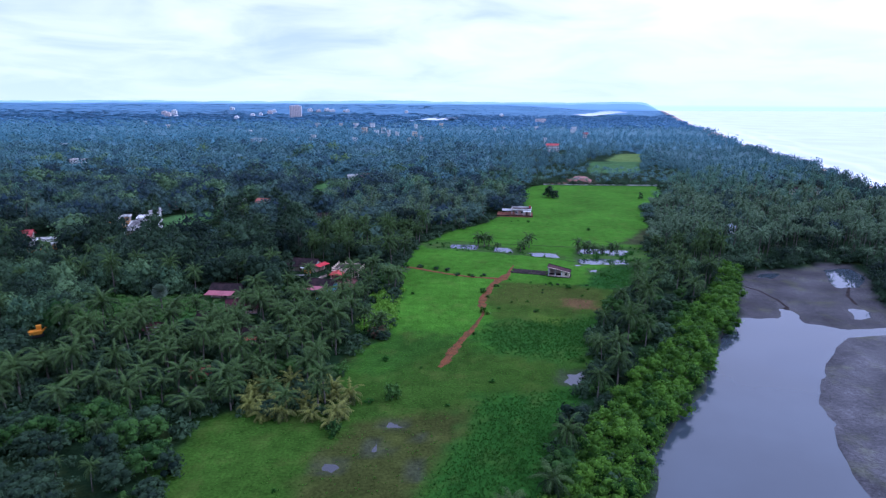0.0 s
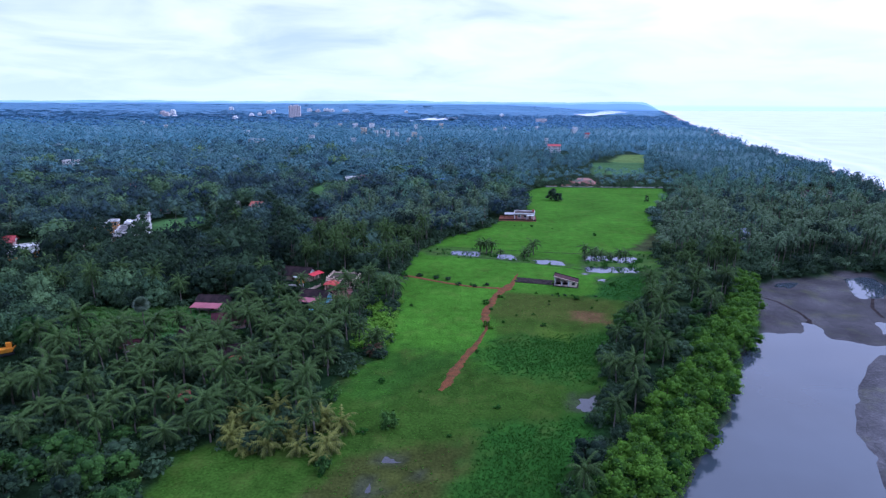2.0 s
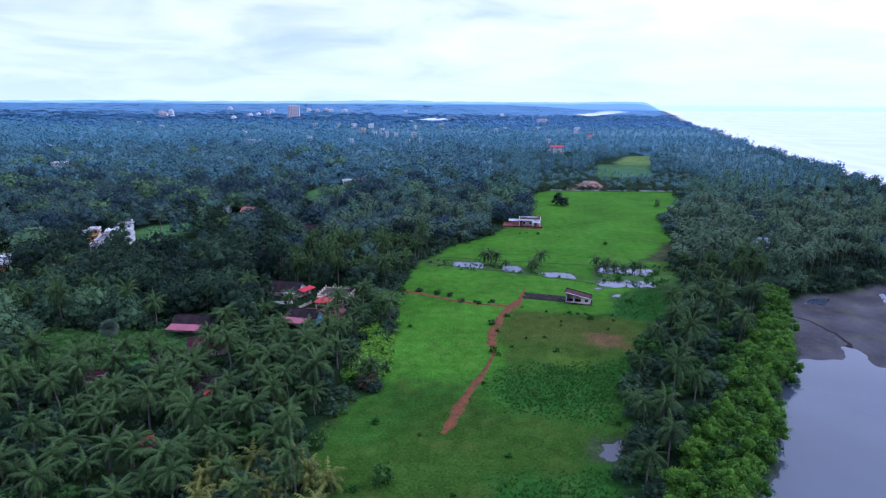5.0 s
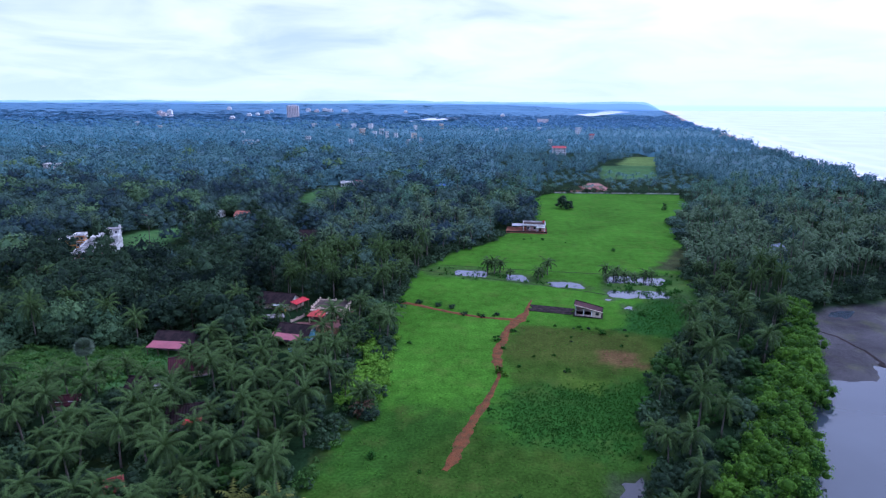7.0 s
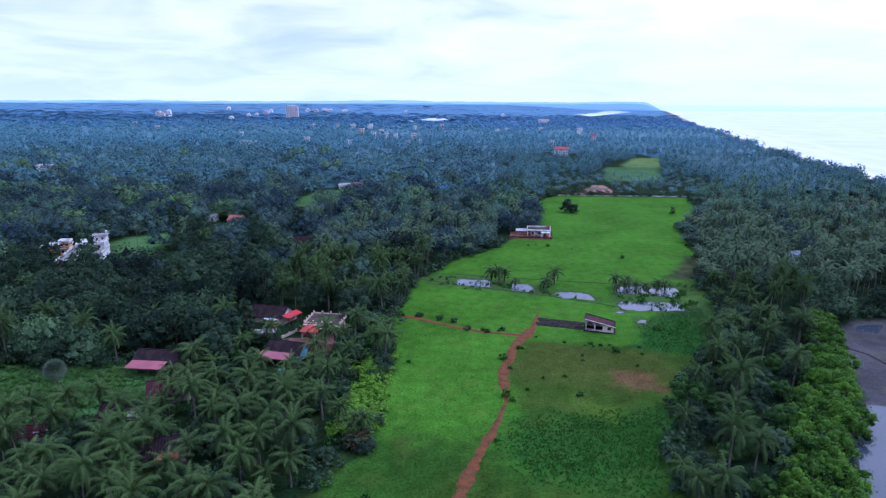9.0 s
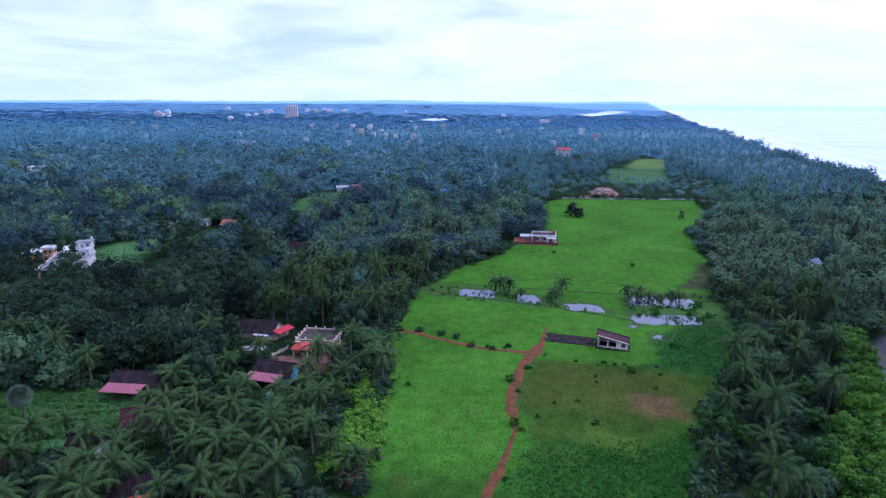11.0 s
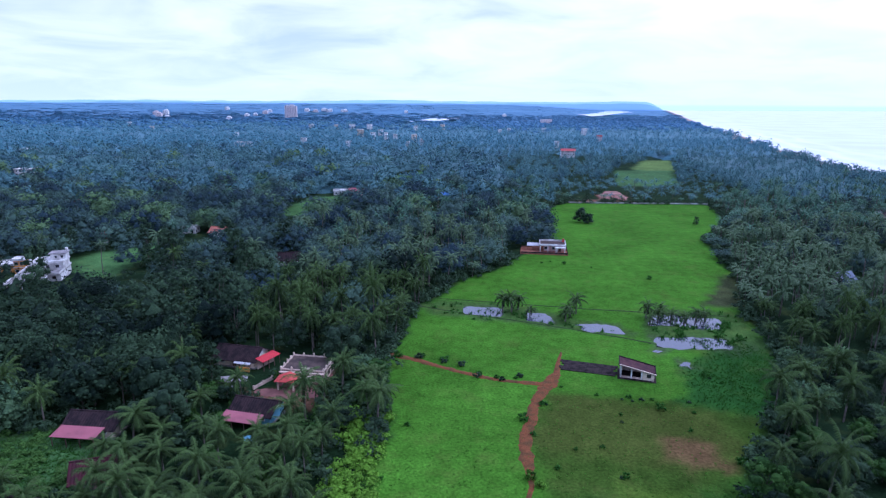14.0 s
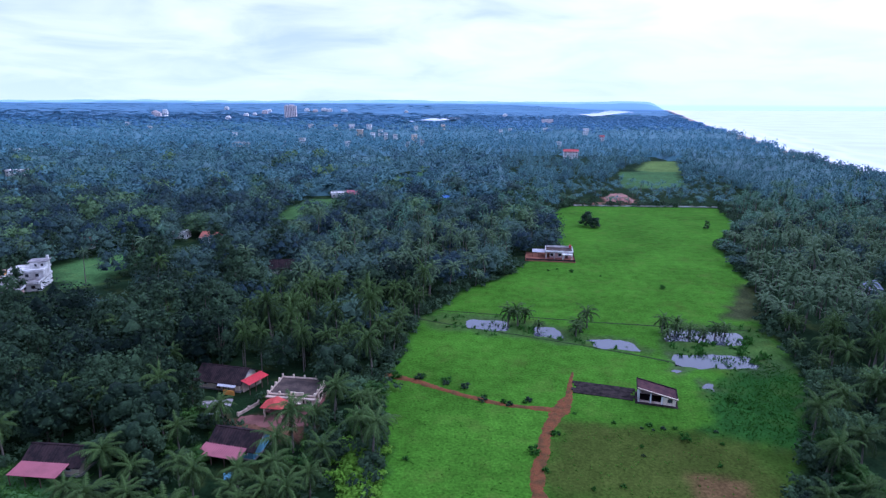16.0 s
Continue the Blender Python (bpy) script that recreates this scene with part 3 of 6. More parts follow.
for p in PONDS:
    big = p[0][1] > 200
    mx, my = sum(q[0] for q in p) / len(p), sum(q[1] for q in p) / len(p)
    ring = [(q[0] + 2.2 * (q[0] - mx) / math.hypot(q[0] - mx, q[1] - my), q[1] + 2.2 * (q[1] - my) / math.hypot(q[0] - mx, q[1] - my), -0.4 if big else -0.47) for q in p]
    n = len(ring)
    v = np.array(ring + [(mx, my, ring[0][2])])
    ob = new("pond" if big else "puddle", np_mesh("pond", v, [(k, n, (k + 1) % n) for k in range(n)], [POND_WATER if big else PUDDLE_WATER]))
    tagged(ob, "shallow flooded paddy pond mirroring the pale sky" if big else "shallow rain puddle in wet grass", "pond" if big else "puddle", "ponds in the paddy" if big else "puddles in the grass", "structure")


def far_water(outline, z):
    """A stretch of backwater far off among the woods, its sky shine put into the colour."""
    bm = bmesh.new()
    n = len(outline)
    bm.faces.new([bm.verts.new((a, b, z)) for a, b in outline])
    me = bpy.data.meshes.new("backwater")
    bm.to_mesh(me)
    me.materials.append(FAR_WATER)
    tagged(new("backwater", me), "stretch of backwater painted sky-pale among far woods", "water", kind="structure")


# ---- plants ----
rng = np.random.default_rng(7)


EMPTY = (np.zeros((0, 3)), np.zeros((0, 3), int))


def tube(points, radii, sides=6):
    """A tapering round stem along points: places and triangles."""
    pts, vs, fs = np.array(points, float), [], []
    for i, (p, r) in enumerate(zip(pts, radii)):
        d = pts[min(i + 1, len(pts) - 1)] - pts[max(i - 1, 0)]
        d /= np.linalg.norm(d)
        a = np.cross(d, (0.3, 1, 0.2))
        a /= np.linalg.norm(a)
        b = np.cross(d, a)
        for k in range(sides):
            w = 2 * math.pi * k / sides
            vs.append(p + r * (math.cos(w) * a + math.sin(w) * b))
    for i in range(len(pts) - 1):
        for k in range(sides):
            q, s = i * sides + k, i * sides + (k + 1) % sides
            fs += [(q, s, s + sides), (q, s + sides, q + sides)]
    return np.array(vs), np.array(fs)


def join(pieces):
    vs, fs, n = [], [], 0
    for v, f in pieces:
        vs.append(v)
        fs.append(f + n)
        n += len(v)
    return np.concatenate(vs), np.concatenate(fs)


def shade_steps(g, count, each, low=0.0, high=0.5):
    """One tint for each frond or mass of leaves, spread over its points."""
    return np.repeat(g.uniform(low, high, count), each)


def palm(g, height, reach, fronds, steps, sides, stem=0.17, wide=1.0):
    """A coconut palm: a leaning ringed stem, and a crown of arching feather leaves."""
    lean, turn = g.uniform(0.02, 0.14) * height, g.uniform(0, 6.28)
    s = np.linspace(0, 1, 5 if sides > 4 else 3)
    line = np.c_[lean * s ** 2 * math.cos(turn), lean * s ** 2 * math.sin(turn), s * height]
    trunk = tube(line, stem * (1.35 - 0.6 * s), sides)
    top, vs, fs = line[-1], [], []
    for i in range(fronds):
        a = 2.4 * i + g.uniform(-0.3, 0.3)
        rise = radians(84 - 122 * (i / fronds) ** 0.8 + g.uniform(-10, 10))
        size, droop = reach * g.uniform(0.85, 1.12), radians(g.uniform(65, 125))
        out, side, p = np.array((math.cos(a), math.sin(a), 0)), np.array((-math.sin(a), math.cos(a), 0)), top.copy()
        rib = [p.copy()]
        for k in range(steps):
            e = rise - droop * ((k + 0.5) / steps) ** 1.4
            p = p + (out * math.cos(e) + np.array((0, 0, math.sin(e)))) * size / steps
            rib.append(p.copy())
        for k in range(steps):
            f = (k + 0.6) / steps
            w = wide * reach * (0.17 if steps > 8 else 0.19) * math.sin(math.pi * (0.16 + 0.8 * f)) ** 0.7
            along = rib[k + 1] - rib[k]
            for sgn in (-1, 1):
                tip = rib[k] + along * 1.5 + side * sgn * w * 0.82 + np.array((0, 0, -(0.75 if steps > 8 else 0.55) * w)) * g.uniform(0.6, 1.5)
                n = len(vs)
                vs += [rib[k] - along * 0.1, rib[k] + along * (0.85 if steps > 8 else 1.1), tip]
                fs.append((n, n + 1, n + 2) if sgn > 0 else (n + 1, n, n + 2))
    # crown light painted as tint: top fronds lighter, low fronds darker
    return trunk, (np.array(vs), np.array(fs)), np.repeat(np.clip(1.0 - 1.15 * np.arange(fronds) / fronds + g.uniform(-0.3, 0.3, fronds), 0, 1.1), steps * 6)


def lobes(g, height, width, count, low=0.35):
    """Middles and sizes of the rounded masses of a crown."""
    out = []
    for i in range(count):
        a, h = 2.4 * i + g.uniform(-0.5, 0.5), (i + 0.5) / count
        r = width * 0.5 * (0.25 + 0.75 * math.sin(math.pi * min(0.95, 0.2 + 0.72 * h))) * g.uniform(0.5, 0.95)
        out.append((np.array((r * math.cos(a), r * math.sin(a), height * (low + (0.93 - low) * h))), width * g.uniform(0.17, 0.27)))
    return out


def leaves(g, masses, each, size, flat=0.8):
    """Small leaf sprays over the masses, turned outwards and upwards, uneven in size."""
    vs, fs = [], []
    for c, r in masses:
        d = g.normal(size=(each, 3))
        d[:, 2] = np.abs(d[:, 2]) * 1.1 - 0.45
        d /= np.linalg.norm(d, axis=1)[:, None]
        p = c + d * np.array((1, 1, flat)) * r * g.uniform(0.72, 1.13, (each, 1))
        nrm = d + g.normal(size=(each, 3)) * 0.45 + np.array((0, 0, 0.35))
        nrm /= np.linalg.norm(nrm, axis=1)[:, None]
        a = np.cross(nrm, g.normal(size=(each, 3)))
        a /= np.linalg.norm(a, axis=1)[:, None]
        b = np.cross(nrm, a)
        s = size * g.uniform(0.6, 1.35, (each, 1))
        n = sum(len(v) for v in vs)
        quad = np.stack([p - a * s, p - b * s * 0.55 - nrm * s * 0.2, p + a * s, p + b * s * 0.55 - nrm * s * 0.2], 1).reshape(-1, 3)
        k = n + 4 * np.arange(each)[:, None]
        vs.append(quad)
        fs.append(np.concatenate([k + (0, 1, 2), k + (0, 2, 3)]))
    return np.concatenate(vs), np.concatenate(fs)


def clumps(g, masses, rings, around, flat=0.85):
    """The dense inside of a crown: uneven lumps of foliage, open below."""
    vs, fs = [], []
    for c, r in masses:
        n = len(vs)
        vs.append(c + np.array((0, 0, r * flat * g.uniform(0.85, 1.1))))
        for k in range(rings):
            e = radians(90 - (k + 1) * 125 / rings)
            for m in range(around):
                a = 2 * math.pi * (m + 0.5 * (k % 2)) / around
                q = r * g.uniform(0.75, 1.15)
                vs.append(c + q * np.array((math.cos(a) * math.cos(e), math.sin(a) * math.cos(e), flat * math.sin(e))))
        for m in range(around):
            fs.append((n, n + 1 + m, n + 1 + (m + 1) % around))
            for k in range(rings - 1):
                p, q = n + 1 + k * around + m, n + 1 + k * around + (m + 1) % around
                fs += [(p, p + around, q + around), (p, q + around, q)]
    return np.array(vs), np.array(fs)


def sprays(g, masses, each, size, flat=0.85):
    """Many small pointed leaf sprays standing off the lumps, turned outwards and upwards."""
    vs = []
    for c, r in masses:
        d = g.normal(size=(each, 3))
        d[:, 2] = np.abs(d[:, 2]) * 1.15 - 0.4
        d /= np.linalg.norm(d, axis=1)[:, None]
        p = c + d * np.array((1, 1, flat)) * r * g.uniform(0.68, 1.18, (each, 1))
        nrm = d + g.normal(size=(each, 3)) * 0.55 + np.array((0, 0, 0.3))
        nrm /= np.linalg.norm(nrm, axis=1)[:, None]
        a = np.cross(nrm, g.normal(size=(each, 3)))
        a /= np.linalg.norm(a, axis=1)[:, None]
        b = np.cross(nrm, a)
        s = size * g.uniform(0.6, 1.4, (each, 1))
        vs.append(np.stack([p + a * s + nrm * s * 0.25, p - a * s * 0.6 + b * s * 0.7, p - a * s * 0.6 - b * s * 0.7], 1).reshape(-1, 3))
    v = np.concatenate(vs)
    return v, np.arange(len(v)).reshape(-1, 3)


def lumpy(g, height, width, count, rings, around, each, size, low=0.3, stem=True, fat=1.25):
    """A tree of foliage lumps with leaf sprays over them."""
    masses = [(c, r * fat) for c, r in lobes(g, height, width, count, low)]
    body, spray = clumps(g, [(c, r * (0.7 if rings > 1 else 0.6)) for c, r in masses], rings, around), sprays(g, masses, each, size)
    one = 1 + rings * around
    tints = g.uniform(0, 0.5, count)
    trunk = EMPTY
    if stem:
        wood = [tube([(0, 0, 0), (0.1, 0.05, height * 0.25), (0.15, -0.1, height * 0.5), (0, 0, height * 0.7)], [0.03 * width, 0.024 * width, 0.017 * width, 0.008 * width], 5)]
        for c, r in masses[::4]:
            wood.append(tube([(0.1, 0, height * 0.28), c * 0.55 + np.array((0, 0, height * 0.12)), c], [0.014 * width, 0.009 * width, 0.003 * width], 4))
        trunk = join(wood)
    # inner lumps tinted darker than the sprays, crown shade put into the colour
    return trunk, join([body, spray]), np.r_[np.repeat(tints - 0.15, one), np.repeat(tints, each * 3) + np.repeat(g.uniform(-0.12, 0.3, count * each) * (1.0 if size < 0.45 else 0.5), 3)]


def broadleaf(g, height, width, count, each, size, low=0.35, sides=5, limbs=5):
    masses = lobes(g, height, width, count, low)
    stem = [tube([(0, 0, 0), (0.1, 0.05, height * 0.25), (0.15, -0.1, height * 0.5), (0, 0, height * 0.7)], [0.03 * width, 0.024 * width, 0.017 * width, 0.008 * width], sides)]
    for c, r in masses[::max(1, len(masses) // limbs)] if limbs else []:
        stem.append(tube([(0.1, 0, height * 0.28), c * 0.55 + np.array((0, 0, height * 0.12)), c], [0.014 * width, 0.009 * width, 0.003 * width], 4))
    return join(stem), leaves(g, masses, each, size), shade_steps(g, len(masses), each * 4)


def bush(g, height, width, count, each, size):
    """A low thicket with leaves down to the ground."""
    masses = lobes(g, height, width, count, 0.12)
    stem = [tube([(0, 0, 0), c * 0.5, c], [0.05, 0.04, 0.015], 4) for c, r in masses[::2]]
    return join(stem), leaves(g, masses, each, size), shade_steps(g, len(masses), each * 4)


def tuft(g, height, width, blades):
    vs, fs = [], []
    for i in range(blades):
        a, r = g.uniform(0, 6.28), g.uniform(0, 0.5) * width
        p = np.array((r * math.cos(g.uniform(0, 6.28)), r * math.sin(a), 0))
        out = np.array((math.cos(a), math.sin(a), 0)) * width * 0.5
        wide = np.array((-math.sin(a), math.cos(a), 0)) * width * 0.16
        n = len(vs)
        vs += [p - wide, p + wide, p + out + np.array((0, 0, height * g.uniform(0.6, 1.2)))]
        fs.append((n, n + 1, n + 2))
    return np.array(vs), np.array(fs)


gp = np.random.default_rng(11)
PALMS = [palm(gp, 8.2, gp.uniform(4.4, 5.3), 25, 17, 6) for _ in range(8)]
SHORT_PALMS = [palm(np.random.default_rng(40 + k), 4.6, 3.7, 23, 9, 6) for k in range(5)]
YOUNG = [palm(gp, 2.2, 4.0, 22, 9, 6, 0.2, 1.35) for _ in range(4)]
PALMS_EDGE = [palm(gp, 12.0, 4.6, 18, 7, 4) for _ in range(6)]
PALMS_MID = [palm(gp, 12.0, 4.3, 16, 4, 3) for _ in range(6)]
PALMS_BELT = [(EMPTY, *palm(gp, 12.0, 4.7, 10, 3, 3)[1:]) for _ in range(6)]
BROADS = [lumpy(gp, 11.5, 10.0, 14, 3, 7, 46, 0.36, fat=1.1) for _ in range(6)]
BROADS_NEAR = [lumpy(gp, 11.0, 10.0, 13, 1, 6, 56, 0.45, 0.28, False, 1.2) for _ in range(8)]
BROADS_WIDE = [lumpy(gp, 11.0, 10.0, 17, 1, 6, 62, 0.29, 0.26, False, 1.1) for _ in range(6)]
BROADS_MID = [lumpy(gp, 11.0, 10.0, 10, 1, 5, 44, 0.52, 0.3, False, 1.3) for _ in range(8)]
BROADS_BELT = [lumpy(gp, 11.0, 10.0, 7, 1, 5, 24, 0.75, 0.3, False, 1.35) for _ in range(8)]
BROADS_FAR = [lumpy(gp, 11.0, 11.0, 4, 1, 5, 8, 0.9, 0.4, False, 1.55) for _ in range(7)]
DISTANT_CANOPY = [lumpy(gp, 11.0, 12.0, 2, 2, 5, 1, 0.8, 0.5, False, 2.2) for _ in range(6)]
FEATHERY = [lumpy(gp, 15.0, 6.5, 18, 2, 5, 44, 0.36, 0.2, True, 0.95) for _ in range(3)]
MANGROVES = [lumpy(gp, 6.4, 6.8, 13, 3, 6, 46, 0.26, 0.12, fat=1.02) for _ in range(6)]
BUSHES = [lumpy(gp, 1.7, 2.6, 6, 2, 5, 24, 0.2, 0.15) for _ in range(4)]
THICKETS = [lumpy(gp, 3.0, 4.2, 4, 1, 5, 20, 0.42, 0.2, False, 1.25) for _ in range(6)]
WEEDS = [(EMPTY, t, np.full(len(t[0]), 0.25)) for t in [tuft(gp, 0.55, 0.9, 9) for _ in range(4)]]
GRASSES = [(EMPTY, t, np.full(len(t[0]), 0.25)) for t in [tuft(gp, 0.3, 0.8, 6) for _ in range(4)]]


def stuff(name, kinds, spots, mats, label, category):
    """One mesh of many plants. spots: rows of x, y, size, stretch, tint."""
    if not len(spots):
        return
    spots = np.array(spots)
    z0 = land(spots[:, 0], spots[:, 1])
    pick, spin = rng.integers(0, len(kinds), len(spots)), rng.uniform(0, 6.28, len(spots))
    vs, fs, ix, ti, n = [], [], [], [], 0
    for k, (trunk, crown, shades) in enumerate(kinds):
        m = np.nonzero(pick == k)[0]
        if not len(m):
            continue
        v, f = join([trunk, crown])
        c, s = np.cos(spin[m])[:, None], np.sin(spin[m])[:, None]
        size = spots[m, 2][:, None]
        px = (v[:, 0] * c - v[:, 1] * s) * size + spots[m, 0][:, None]
        py = (v[:, 0] * s + v[:, 1] * c) * size + spots[m, 1][:, None]
        pz = v[:, 2] * size * spots[m, 3][:, None] + z0[m][:, None]
        vs.append(np.stack([px, py, pz], 2).reshape(-1, 3))
        fs.append((f[None] + (n + len(v) * np.arange(len(m)))[:, None, None]).reshape(-1, 3))
        ix.append(np.tile(np.r_[np.zeros(len(trunk[1])), np.ones(len(crown[1]))], len(m)))
        ti.append((spots[m, 4][:, None] + np.r_[np.zeros(len(trunk[0])), shades]).ravel())
        n += len(v) * len(m)
    me = np_mesh(name, np.concatenate(vs), np.concatenate(fs), mats, np.concatenate(ix), True, tint=np.concatenate(ti))
    tagged(new(name, me), label, category, kind="stuff")


def plant_models(name, kinds, bark, leaf, label, category, group):
    """Each kind as an Empty with a trunk and a crown, to be copied."""
    made = []
    for trunk, crown, shades in kinds:
        ob = tagged(new(name), label, category, group)
        for part_name, (v, f), mat in (("trunk", trunk, bark), ("crown", crown, leaf)):
            if len(f):
                o = new(part_name, np_mesh(part_name, v, f, [mat], smooth_faces=True, tint=shades + 0.1 if part_name == "crown" else np.zeros(len(v))))
                o.parent = ob
        made.append(ob)
    return made


def plant(models, spots):
    """Single plants at spots: rows of x, y, size, stretch, tint. The models themselves take the first places."""
    for i, (x, y, size, tall, _) in enumerate(spots):
        m = pose(x, y, float(land(np.array([x]), np.array([y]))[0]) - 0.05, 0, 0, rng.uniform(0, 360))
        ob = models[i % len(models)]
        if i >= len(models):
            ob = copy_thing(ob, m)
        ob.matrix_basis = m @ Matrix.Diagonal((size, size, size * tall, 1))


# yards and roofs that stand free of trees: x, y, radius
FREE = [(-23, 178, 4.2), (-23.5, 185, 4.5), (-23.5, 192, 4.5), (-23, 199, 4.5), (-22, 206, 4), (-41, 234, 9), (-44, 223, 7), (-40, 222, 5), (-55, 238, 8), (-61, 239, 9), (-47, 211, 8), (-49, 203, 6), (-44, 205, 4), (-82, 203, 9), (-82, 196, 7), (46, 236, 9), (-56, 228, 7),
        (-58, 160, 3), (-70, 187, 3.2), (-90, 167, 3), (-63, 138, 1.3), (-78, 176, 3.5), (44, 368, 14), (30, 364, 8), (-167, 322, 16), (-168, 308, 12), (-170, 296, 10), (-190, 328, 10), (-190, 316, 8),
        (-200, 282, 10), (-194, 262, 12), (-210, 300, 10), (-184, 292, 6), (-124, 166, 6), (-122, 160, 5), (154, 316, 6), (154, 309, 4), (281, 462, 8), (283, 448, 7),
        (-84, 540, 12), (-84, 526, 11), (-8, 512, 5), (-8, 504, 5), (118, 534, 14), (-181, 380, 5), (-127, 395, 7), (-127, 385, 6), (-146, 404, 7), (-253, 480, 7), (-253, 470, 6),
        (-410, 650, 14), (-410, 630, 14), (148, 856, 16), (148, 834, 14), (-330, 1028, 22), (-330, 1000, 16), (-590, 916, 22), (-590, 888, 16), (-76, 340, 6), (-68, 318, 6)]


# house fronts that the flight looks onto over the trees: x, y, half width, depth of the gap before them
FRONTS = [(-41, 229, 8, 11), (-48, 208, 6, 8), (-82, 200, 6, 7), (-56, 236, 7, 9), (-152, 333, 20, 46), (-166, 313, 15, 24), (-166, 302, 8, 26), (-190, 326, 10, 34), (-196, 270, 13, 28), (-219, 290, 8, 22), (-181, 378, 5, 16), (-137, 398, 11, 46),
          (-253, 480, 6, 36), (-84, 538, 14, 60), (-96, 456, 16, 42), (-8, 510, 9, 60), (-410, 646, 18, 70), (148, 850, 15, 110), (-330, 1025, 18, 120), (-592, 912, 20, 100), (281, 460, 11, 22), (154, 314, 6, 16), (44, 362, 14, 16), (-124, 164, 5, 22), (-75, 340, 5, 22), (-42, 640, 16, 80),
          *[(x, y - 6, 0.7 * w, 0.11 * y) for x, y, w, *_ in TOWN + VILLAGE], *[(x, y - 12, 0.7 * w, 0.09 * y) for x, y, w, *_ in BLOCKS], (-640, 2488, 30, 150), (-46, 2440, 85, 520), (-140, 2110, 16, 260), (690, 2900, 70, 420), (860, 3300, 150, 420)]


def before(fx, fy, wide, deep, x, y):
    """In the open strip before a house front, towards the flight."""
    back = fy - y
    hit = np.zeros(x.shape, bool)
    for start in (0, 50, 95):
        hit |= np.abs(x - fx + back * fx / max(fy - start, 60)) < wide
    return hit & (back > 0) & (back < deep)


def trees():
    """Where each tree stands, by kind and by how near the flight passes."""
    found = {k: [] for k in ("palm", "broad", "bright", "feather", "mangrove")}
    for y0, y1, step in ((20, 330, 6.0), (330, 620, 7.3), (620, 1100, 9.5), (1100, 2000, 18), (2000, 3000, 32), (3000, 4750, 55)):
        half = 0.8 * y1 + 60
        xs, ys = np.arange(-half, min(half, 2000), step), np.arange(y0, y1, step)
        X, Y = [a.ravel() for a in np.meshgrid(xs, ys)]
        X, Y = X + rng.uniform(-0.46, 0.46, len(X)) * step, Y + rng.uniform(-0.46, 0.46, len(Y)) * step
        ok = (np.abs(X) < 0.77 * Y + 45) & (X < coast(Y) + 9)
        ok &= depth(FIELD, X, Y) < -0.8
        ok &= depth(CREEK, X, Y) < -0.3
        for c in [BACK_FIELD, *CLEARINGS]:
            ok &= depth(c, X, Y) < 0
        for fx, fy, r in FREE:
            ok &= np.hypot(X - fx, Y - fy) > r
        for fx, fy, wide, deep in FRONTS:
            ok &= ~(before(fx, fy, wide, deep, X, Y) & (rng.uniform(0, 1, len(X)) < 0.9))
        X, Y = X[ok], Y[ok]
        bank, edge = -depth(CREEK, X, Y), -depth(FIELD, X, Y)
        patch = ripple(X, Y, 46, 2) + 0.5 * ripple(X, Y, 17, 8)
        r = rng.uniform(0, 1, len(X))
        for x, y, b, p, q, f in zip(X, Y, bank, patch, r, edge):
            size = rng.uniform(0.75, 1.15) if y < 240 else 0.72 + (0.45 if x > 150 else 0.85) * rng.uniform() ** 2
            row = (x, y, size, rng.uniform(0.75, 1.15), rng.uniform(-0.25, 0.75))
            if y < 248 and 0 < x < 124 and b < np.interp(y, (90, 150, 200, 245), (14, 13, 9, 6)):
                kind = "mangrove"
                row = (x, y, rng.uniform(0.7, 1.08), rng.uniform(0.75, 1.05), rng.uniform(0, 0.5))
            elif x > 20 and y > 60 and y < 246 and x < 125:
                kind = "palm" if q < 0.34 else "bright" if q > 0.7 else "broad"
                row = (x, y, size * (1 if q < 0.34 else rng.uniform(0.4, 0.72)), rng.uniform(0.6, 0.9), row[4])
            elif x > coast(y) - 14 and y < 1500:
                kind = "broad" if q < 0.8 else "palm"
                row = (x, y, size * rng.uniform(0.75, 1.2), rng.uniform(0.9, 1.45), row[4]) if kind == "broad" else (x, y, 0.8, 0.8, row[4])
            elif x > 120 and y < 275 and b < 14:
                kind = "broad" if q < 0.7 else "palm"
                row = (x, y, size * 0.7, rng.uniform(0.5, 0.9), row[4])
            elif x > 70 - 0.05 * y:
                kind = "palm" if q < 0.9 else "broad"
            elif y < 116 and x < -38:
                kind = "bright" if q < 0.3 else "broad" if q < 0.85 else "palm"
                row = (x, y, size * 0.6, rng.uniform(0.6, 0.9), row[4])
            elif -62 < x < 0 and y < 240 or (x > -112 and y < 200):
                kind = "palm" if q < 0.72 else "broad" if q < 0.92 else "bright"
                row = (x, y, size * (rng.uniform(0.95, 1.2) if q < 0.72 else 0.58), rng.uniform(0.38, 0.72), row[4])
            elif x <= -100 and y < 225:
                kind = "bright" if q < 0.3 else "broad" if q < 0.85 else "palm"
                row = (x, y, size * 0.85, row[3], row[4])
            elif -64 < x < 40 and 240 < y < 420:
                kind = "palm" if q < 0.7 else "broad"
            elif -190 < x < -48 and y < 360:
                kind = "feather" if q < 0.2 else "broad" if q < 0.84 else "bright" if q < 0.88 else "palm"
            elif 395 < y < 500 and -330 < x < -40 and p > -0.2:
                kind = "bright" if q < 0.3 else "broad"
            elif x < -35 and y < 620:
                kind = "broad" if p < 0.25 and q < 0.8 or q < 0.35 else "bright" if q > 0.93 else "palm"
            else:
                kind = "palm" if p > 0.1 and q < 0.75 or q < 0.25 else "bright" if q > 0.95 else "broad"
            if kind in ("broad", "bright") and y > 236 and x < 60:
                wide = rng.uniform()
